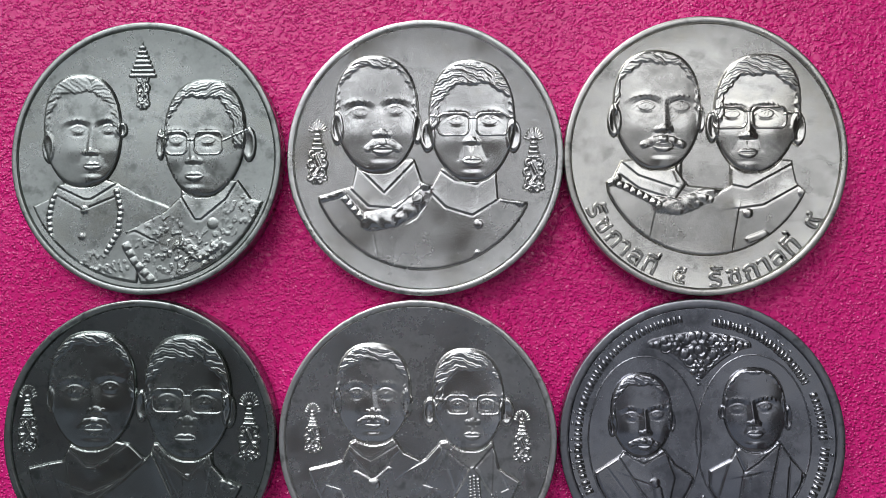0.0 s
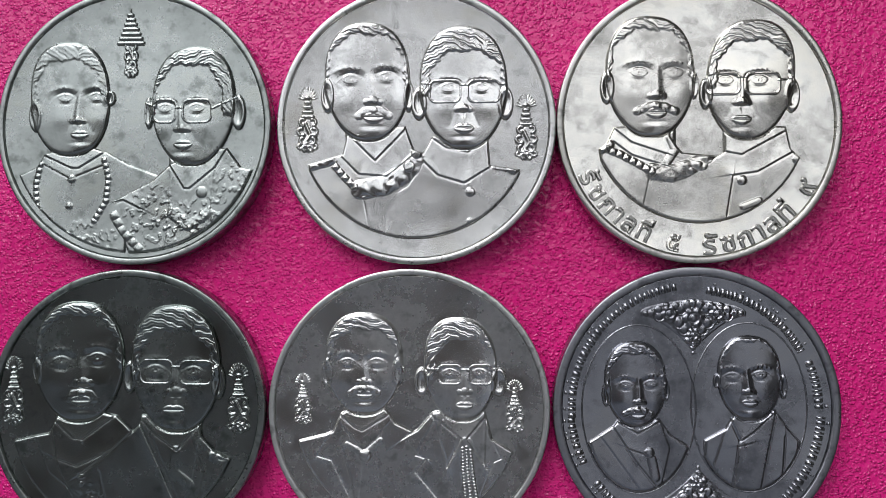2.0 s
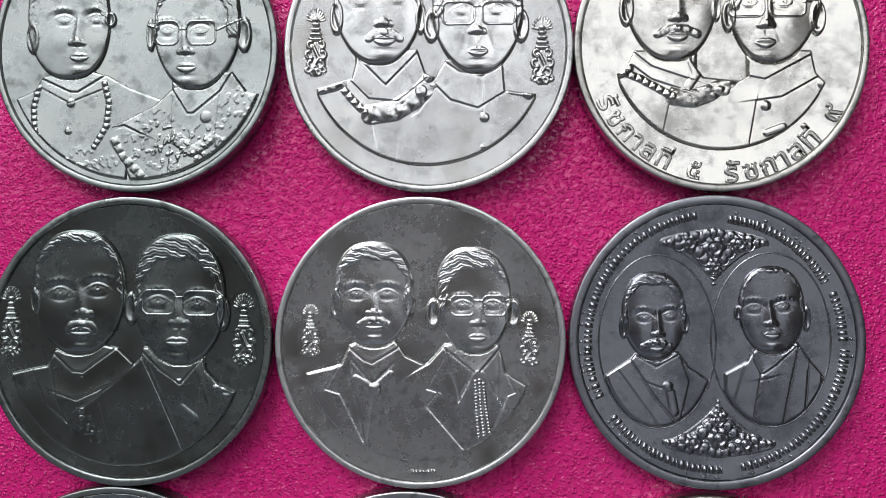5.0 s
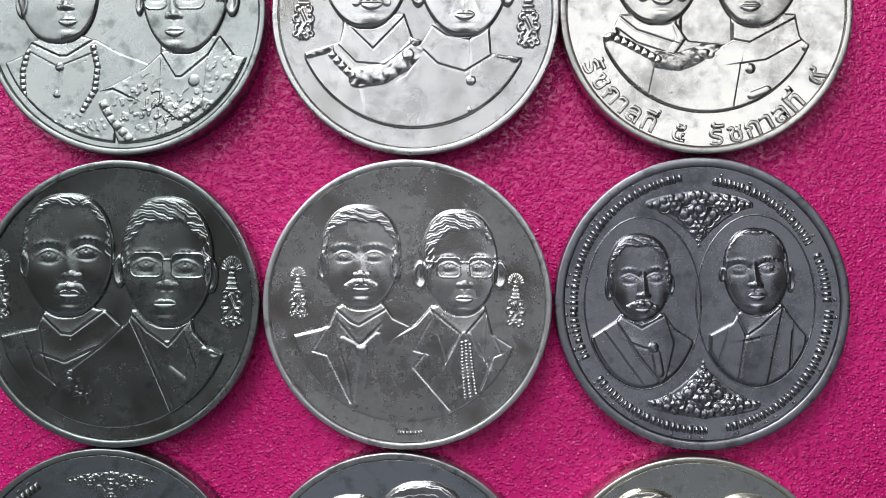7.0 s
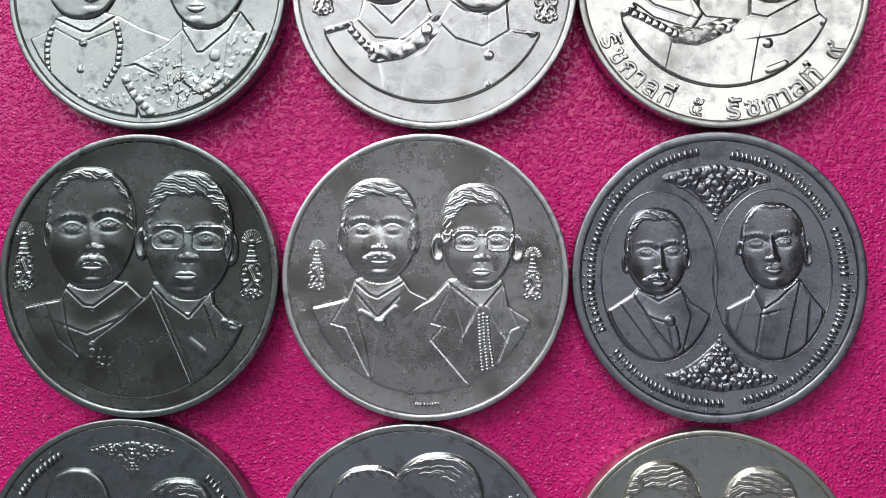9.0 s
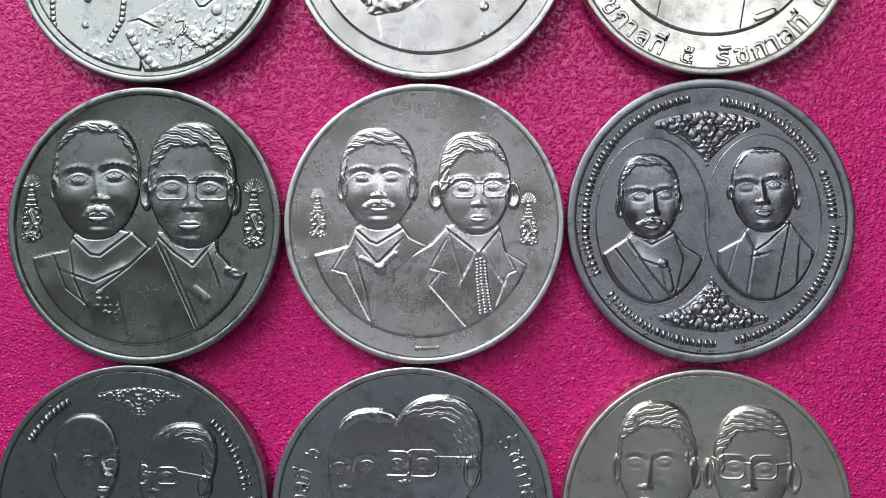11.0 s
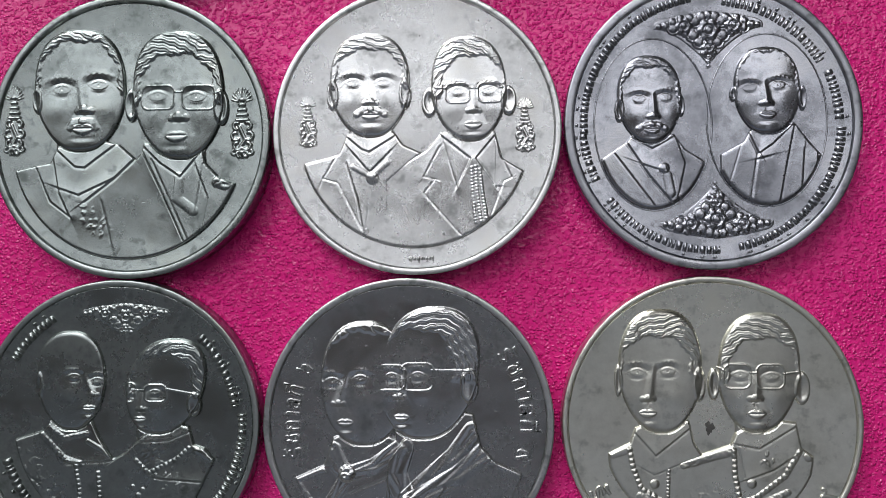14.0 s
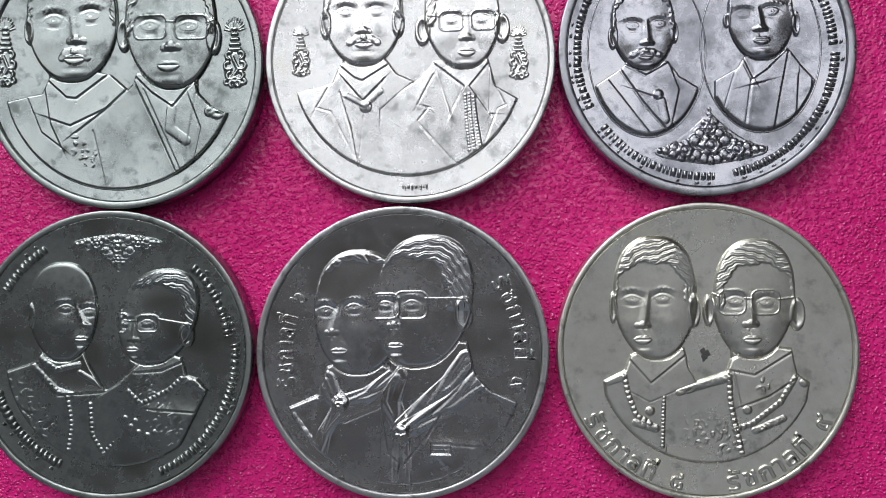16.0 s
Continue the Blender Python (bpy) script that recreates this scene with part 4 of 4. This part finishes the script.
metal = coin_metal("nickel", (0.41, 0.415, 0.445), (0.25, 0.255, 0.28), 0.22, 0.5, 6)
rim_metal = coin_metal("worn_rim", (0.41, 0.415, 0.445), (0.25, 0.255, 0.28), 0.31, 1.0, 26)
coin = start_coin(32.2, 0, metal, rim_metal, 0.95, 2.4, True, "dark blue-grey coin with two busts in ovals and blossom ornaments")
oval_line(coin, metal, -6.34, -0.02, 6.41, 9.46)
oval_line(coin, metal, 5.93, 0.25, 6.41, 9.46)
spray(coin, metal, -0.17, 10.74, 5.84, 2.29, -1, 1)
spray(coin, metal, 0.29, -11, 6.03, 2.29, 1, 1)
bust(coin, metal, dict(sides=(-10.24, -3.13), ends=(7.54, -2.07), tilt=-0.1, eyes=((-7.89, 2.72), (-4.98, 2.86)), nose=(-6.34, 0.73), mouth=(-6.52, -0.64), hairline=6.22, ears=[(-9.99, 1.65, 0.51, 1.52), (-3.26, 2, 0.44, 1.27)], whiskers=1.2, jaw=0.3, strands=26, sweep=0.3, window=0.84),
     [(-8.56, -1.03), (-9.3, -1.91), (-12.03, -3.67), (-12.07, -13.13), (-0.08, -12.98), (-0.81, -4.08), (-2.83, -2.79), (-4, -1.12), (-6.52, -0.64)],
     [("ridge", 0.19, 0.09, [(-8.69, -1.4), (-6.52, -2.63), (-4.24, -1.37)]),
      ("ridge", 0.25, 0.09, [(-9.18, -2.03), (-6.83, -5.62), (-4.25, -8.82)]),
      ("groove", 0.19, 0.07, [(-10.66, -3.16), (-6.09, -9.34)]),
      ("ridge", 0.19, 0.08, [(-7.45, -4.38), (-6.09, -4.87)]),
      ("studs", 0.57, 0.12, [(-5.29, -4.86)]),
      ("ridge", 0.51, 0.08, [(-4.98, -5.6), (-4.62, -7.59)]),
      ("ridge", 0.19, 0.07, [(-4, -1.56), (-3.02, -4.34), (-3.75, -7.45)])],
     (-6.34, -0.02, 6.29, 9.33), 0.02, 11, label="raised plain bust with a draped sash")
bust(coin, metal, dict(sides=(2.46, 9.6), ends=(8.19, -1.3), tilt=-0.1, eyes=((4.05, 3.71), (7.1, 3.91)), nose=(5.82, 1.92), mouth=(5.93, 0.81), hairline=7.64, ears=[(9.78, 2.56, 0.44, 1.52), (2.39, 3.15, 0.38, 0.89)], jaw=0.25, strands=24, sweep=0.3, window=0.88, hair=0.6),
     [(3.98, -0.94), (3.3, -2.12), (0.91, -3.44), (0.53, -12.97), (13.29, -12.82), (12.12, -4.22), (10.31, -2.07), (8.86, -0.04), (6.05, 0.19)],
     [("ridge", 0.19, 0.08, [(3.98, -1.19), (4.95, -3.35), (6.35, -2.41), (8.61, -0.23)]),
      ("ridge", 0.25, 0.09, [(8.73, -0.29), (7.75, -4.87), (6.88, -9.2)]),
      ("groove", 0.25, 0.07, [(9.82, -3), (9.31, -9.17)]),
      ("groove", 0.19, 0.06, [(11.21, -3.61), (10.89, -7.93)]),
      ("ridge", 0.19, 0.08, [(4.95, -3.54), (4.2, -8.3)]),
      ("groove", 0.19, 0.07, [(3.12, -2.43), (1.76, -6.78)]),
      ("ridge", 0.25, 0.07, [(4.82, -3.97), (6.17, -3.65)])],
     (5.93, 0.25, 6.29, 9.33), 0.02, 12, label="raised plain bust in a draped coat")
bar_lettering(coin, metal, 13.9, 98.6, 182.7, 0.83, 1.21, 61)
bar_lettering(coin, metal, 14.02, -176.1, -153.5, 0.83, 1.21, 62)
bar_lettering(coin, metal, 13.89, -144.3, -87, 0.83, 1.21, 63)
bar_lettering(coin, metal, 13.82, -79.2, -2, 0.83, 1.21, 64)
bar_lettering(coin, metal, 13.61, 0.5, 23.6, 0.83, 1.21, 65)
bar_lettering(coin, metal, 13.42, 28.9, 84.6, 0.83, 1.21, 66)

metal = coin_metal("nickel", (0.38, 0.41, 0.395), (0.23, 0.25, 0.24), 0.26, 0.6, 7)
rim_metal = coin_metal("worn_rim", (0.38, 0.41, 0.395), (0.23, 0.25, 0.24), 0.35, 1.0, 27)
coin = start_coin(-33.95, -32.4, metal, rim_metal, 0.7, 2.38, False, "dark tarnished coin with two faint busts in dress uniform")
spray(coin, metal, 0.87, 12.26, 5.07, 1.61, -1, 0.5)
bust(coin, metal, dict(sides=(-9.3, -1.45), ends=(10.26, -0.74), tilt=-0.04, eyes=((-4.91, 5.23), (-2.34, 4.76)), nose=(-2.73, 3.19), mouth=(-3.18, 1.76), hairline=9.95, ears=[(-8.91, 4.34, 0.49, 1.61)], jaw=0.3, hair=0.1, strands=10, window=0.97),
     [(-7.36, 0.86), (-8.51, -0.69), (-12.38, -1.91), (-15.09, -4.39), (-14.41, -10.66), (-8.62, -12.56), (-0.31, -13.22), (0.65, -10.74), (1.29, -3.91), (-0.62, -3.9), (-2.22, -1.51), (-3.37, 1.13)],
     [("braid", 0.31, 0.1, [(-8.51, 0.25), (-6.07, -1.66), (-3.5, -1.06)]),
      ("braid", 0.37, 0.1, [(-8.64, -1.19), (-6.06, -3.85), (-4.14, -4.49)]),
      ("ridge", 0.25, 0.1, [(-5.74, -4.35), (-1.58, -4.14), (1.49, -3.79)]),
      ("ridge", 0.31, 0.1, [(-3.37, -2), (-0.81, -3.52)]),
      ("beads", 0.25, 0.1, [(-4.78, -4.48), (-4.26, -7.61), (-4.65, -10.71)]),
      ("beads", 0.25, 0.11, [(-2.22, -5.25), (-1.96, -8.87), (-0.69, -10.86), (0.65, -9.5)]),
      ("groove", 0.25, 0.06, [(-12.18, -3.79), (-8.63, -6.95)]),
      ("cloth", 2.47, 0.05, [(-7.98, -8.2), (-11.21, -3.8)])],
     (0.66, 0.21, 12.6, 12.6), 0, 13, label="raised plain bust in dress uniform")
bust(coin, metal, dict(sides=(0.92, 9.9), ends=(9.35, -1.18), tilt=1.02, eyes=((1.75, 3.45), (4.31, 3.42)), nose=(2.77, 1.56), mouth=(2.58, 0.5), hairline=7.59, ears=[(8.69, 2.06, 0.8, 1.48)],
         lenses=[(1.24, 3.46, 0.86, 1.05), (4.37, 3.36, 1.24, 0.93)], wires=[[(2.14, 3.7), (3.1, 3.69)], [(5.65, 3.84), (9.27, 3.17)]], part=-0.2, strands=26, sweep=0.5, window=0.8, jaw=0.25),
     [(2.89, -1.31), (0.66, -3.28), (-1.71, -4.7), (-1.9, -8.87), (0.01, -12.6), (6.67, -12.63), (11, -4), (9.87, -2.75), (8.61, -2.36), (8.11, -0.37), (5.44, 0.41)],
     [("ridge", 0.25, 0.09, [(2.89, -1.93), (5.76, -1.78), (7.98, -0.86)]),
      ("ridge", 0.22, 0.12, [(4.41, -5.99), (9.86, -6.41)]),
      ("braid", 0.49, 0.12, [(9.11, -3.11), (10.63, -4)]),
      ("beads", 0.25, 0.1, [(1.93, -3.92), (3.52, -5.49), (6.7, -3.96), (8.1, -2.73)]),
      ("studs", 0.31, 0.09, [(2.37, -7.96), (3.26, -8.59), (4.27, -8.91), (1.74, -7.03), (2.88, -7.35), (5.1, -8.6)]),
      ("cloth", 2.16, 0.05, [(4.16, -3.94), (6.68, -8.3)])],
     (0.66, 0.21, 12.6, 12.6), 0.04, 14, label="raised plain bust with spectacles and medal bar")
bar_lettering(coin, metal, 13.37, 45.7, 7, 0.86, 1.24, 71)
bar_lettering(coin, metal, 14.09, 4.2, -67.7, 0.86, 1.24, 72)
bar_lettering(coin, metal, 13.84, 121.4, 149.9, 0.86, 1.24, 73)
bar_lettering(coin, metal, 13.29, -163.1, -114.2, 0.86, 1.24, 74)
stain(coin, tarnish, -4.2, -13.38, 0.3, 0.3, 2)

metal = coin_metal("nickel", (0.64, 0.645, 0.64), (0.37, 0.375, 0.375), 0.235, 0.5, 8)
rim_metal = coin_metal("worn_rim", (0.64, 0.645, 0.64), (0.37, 0.375, 0.375), 0.325, 1.0, 28)
coin = start_coin(-1.45, -32.55, metal, rim_metal, 0.75, 2.45, True, "steel-grey coin with two overlapping busts wearing neckerchiefs")
bust(coin, metal, dict(sides=(-9.67, 0.31), ends=(11.23, -2.32), tilt=0.19, eyes=((-8.29, 4.69), (-5.16, 4.96)), nose=(-7.63, 2.2), mouth=(-6.9, 0.21), hairline=10.05, jaw=0.25, hair=0.6, strands=20, sweep=0.4, window=0.92),
     [(-8.29, -1.5), (-9.32, -4.45), (-12.71, -5.9), (-13.3, -16.83), (0.33, -16.86), (0.51, -3.43), (-1.32, -1.57), (-5.66, -0.29)],
     [("folds", 0.99, 0.12, [(-8.3, -2.86), (-7.57, -4.59), (-6.83, -5.33)]),
      ("folds", 0.86, 0.12, [(-1.03, -2.68), (-3.84, -4.62), (-6.59, -5.46)]),
      ("studs", 0.93, 0.16, [(-6.71, -5.33)]),
      ("folds", 0.74, 0.12, [(-6.96, -5.95), (-8.55, -8.58), (-9.2, -11.33)]),
      ("ridge", 0.31, 0.08, [(-12.46, -6.15), (-9.45, -5.07)]),
      ("ridge", 0.19, 0.08, [(-6.36, -7.36), (-2.62, -5.86)]),
      ("braid", 0.56, 0.08, [(-12.09, -6.71), (-10.42, -9.18)]),
      ("groove", 0.19, 0.07, [(-9.45, -5.5), (-10.12, -9.49)])],
     (-0.07, -0.91, 13.41, 13.41), 0, 15, label="raised plain bust with a knotted neckerchief")
bust(coin, metal, dict(sides=(-3.16, 7.93), ends=(12.77, -1.64), tilt=0.89, eyes=((-1.73, 5.22), (1.19, 5.3)), nose=(-0.83, 2.92), mouth=(-0.67, 0.76), hairline=10.42, ears=[(6.86, 4.12, 1.05, 2.04)],
         lenses=[(-1.86, 5.1, 1.67, 1.36), (1.12, 5.18, 1.79, 1.48)], wires=[[(2.68, 5.9), (7.13, 5.84)], [(-0.42, 5.94), (-0.23, 5.94)]], part=-0.32, strands=40, sweep=0.5, window=0.72, jaw=0.22, sideburn=0.12),
     [(-0.58, -1.7), (-2.34, -4.02), (-2.51, -7.09), (-2.87, -16.85), (13.17, -16.9), (12.41, -5.31), (9.62, -4.13), (8.05, -2.4), (7.24, 1.1), (4.91, 1.44)],
     [("folds", 1.24, 0.14, [(-0.59, -2.68), (-1.37, -5.26), (-0.48, -8.02)]),
      ("folds", 1.05, 0.14, [(7.09, -0.8), (5.14, -3.47), (2.02, -6.2), (-0.05, -8.14)]),
      ("folds", 1.05, 0.14, [(8.41, -3.01), (5.42, -5.62), (0.07, -8.57)]),
      ("studs", 0.86, 0.16, [(-0.24, -8.63)]),
      ("folds", 0.56, 0.12, [(-0.49, -9.24), (-1.24, -14.43)]),
      ("folds", 0.56, 0.12, [(0.19, -9.25), (0.48, -15.04)]),
      ("ridge", 0.12, 0.07, [(-2.14, -7.09), (-1.56, -10.76), (-0.1, -12.11), (2.6, -8.96), (3.85, -7.13)])]
     + [("ridge", 0.19, 0.09, [(3.02, -9.75), (5.23, -9.77), (5.21, -11.05), (3, -11.03), (3.02, -9.75)]),
      ("groove", 0.19, 0.06, [(3.19, -10.36), (5.04, -10.37)]),
      ("ridge", 0.15, 0.07, [(5.35, -9.89), (7.68, -10.09)]),
      ("ridge", 0.37, 0.07, [(9.86, -4.37), (12.28, -5.55)]),
      ("studs", 0.62, 0.1, [(9.25, -4.12)]),
      ("groove", 0.19, 0.06, [(3.79, -11.52), (5.3, -13.24)]),
      ("studs", 0.31, 0.08, [(4.31, -13.96)])],
     (-0.07, -0.91, 13.41, 13.41), 0.12, 16, label="raised plain bust with spectacles and a neckerchief")
inscription(coin, metal, "รัชกาลที่ ๖", 12.75, -163, -211.4, 2.72, False)
inscription(coin, metal, "รัชกาลที่ ๙", 13.04, 37.7, -19.3, 2.72, False)

metal = coin_metal("nickel", (0.80, 0.79, 0.71), (0.62, 0.61, 0.54), 0.29, 0.6, 9)
rim_metal = coin_metal("worn_rim", (0.80, 0.79, 0.71), (0.62, 0.61, 0.54), 0.38, 1.0, 29)
coin = start_coin(31.45, -32.75, metal, rim_metal, 0.6, 2.4, False, "yellowish-grey coin with two uniformed busts and a dark spot")
bust(coin, metal, dict(sides=(-9.85, -0.73), ends=(12.43, -0.86), tilt=0, eyes=((-7.86, 5.67), (-4.59, 5.75)), nose=(-6.77, 2.79), mouth=(-6.8, 1.33), hairline=9.56, ears=[(-1.18, 4.36, 0.74, 2.04), (-9.88, 4.78, 0.43, 1.85)], jaw=0.3, part=-0.12, strands=32, sweep=0.6, window=0.8),
     [(-8.11, -0.3), (-8.75, -1.93), (-11.08, -3.06), (-10.56, -12.51), (-3.34, -12.54), (-0.44, -4.13), (-1.76, -2), (-2.3, 0.43), (-5.43, 0.77)],
     [("ridge", 0.19, 0.08, [(-8.24, -0.66), (-6, -3.23), (-2.2, -0.24)]),
      ("groove", 0.19, 0.05, [(-8.56, -4.06), (-6.18, -5.41), (-3.14, -4.1)]),
      ("beads", 0.28, 0.12, [(-8.88, -2.35), (-8.45, -4.66), (-7.65, -6.79), (-6.23, -7.59)]),
      ("studs", 0.49, 0.13, [(-6.2, -6.32)]),
      ("braid", 0.43, 0.12, [(-7.73, -7.57), (-5.64, -8.19)]),
      ("ridge", 0.43, 0.08, [(-10.6, -3.13), (-9.25, -2.72)]),
      ("beads", 0.19, 0.08, [(-4.65, -4.7), (-4.96, -10.13)])],
     (-0.04, -0.26, 11.74, 11.74), 0, 17, label="raised plain bust with a collar chain")
bust(coin, metal, dict(sides=(0.83, 9.57), ends=(11.93, -0.86), tilt=0.26, eyes=((3.11, 5.34), (6.4, 5.17)), nose=(4.66, 2.77), mouth=(4.79, 1.2), hairline=9.25, ears=[(0.38, 4.34, 0.62, 1.85), (9.7, 3.86, 0.86, 1.92)],
         lenses=[(2.75, 5.22, 1.42, 1.3), (6.28, 5.18, 1.48, 1.3)], wires=[[(4.08, 5.63), (4.91, 5.62)], [(7.66, 5.46), (9.4, 5.68)], [(1.44, 5.85), (0.85, 6.16)]], part=0.05, strands=32, sweep=0.5, window=0.82),
     [(2.58, -0.89), (2.01, -2.22), (-3.43, -3.98), (-4.5, -5.91), (-5.02, -12.53), (9.16, -12.6), (10.85, -3.45), (9.57, -2.53), (9.06, 0.24), (5.38, 0.65)],
     [("braid", 0.56, 0.14, [(-3.26, -4.28), (-0.72, -3.52), (1.99, -2.82)]),
      ("ridge", 0.19, 0.08, [(2.79, -2.05), (4.99, -2.49), (8.93, -0.12)]),
      ("ridge", 0.19, 0.07, [(3.53, -5.85), (6.42, -4.79), (9.33, -2.89)]),
      ("beads", 0.28, 0.12, [(2.3, -2.46), (2.35, -5.36), (2.76, -7.77), (3.39, -10.78)]),
      ("beads", 0.28, 0.12, [(9.33, -2.71), (7.59, -5.52), (4.55, -7.78), (2.74, -8.37)]),
      ("studs", 0.49, 0.12, [(4.11, -6.28)]),
      ("braid", 0.37, 0.1, [(4.83, -8.51), (7.83, -7.21)]),
      ("cloth", 0.99, 0.09, [(5.97, -3.7)])]
     + [("cloth", 2.1, 0.05, [(-0.84, -8.35), (2.11, -9.57)]),
      ("studs", 0.49, 0.12, [(10.14, -3.44)]),
      ("groove", 0.19, 0.06, [(2.9, -2.65), (3.41, -5.67)])],
     (-0.04, -0.26, 11.74, 11.74), 0.07, 18, label="raised plain bust with spectacles and chains")
stain(coin, tarnish, -0.1, -0.38, 0.95, 1.3, 1)
inscription(coin, metal, "รัชกาลที่ ๘", 14.41, -152.3, -100.7, 2.72, True)
inscription(coin, metal, "รัชกาลที่ ๙", 14.38, -83.1, -29.2, 2.72, True)
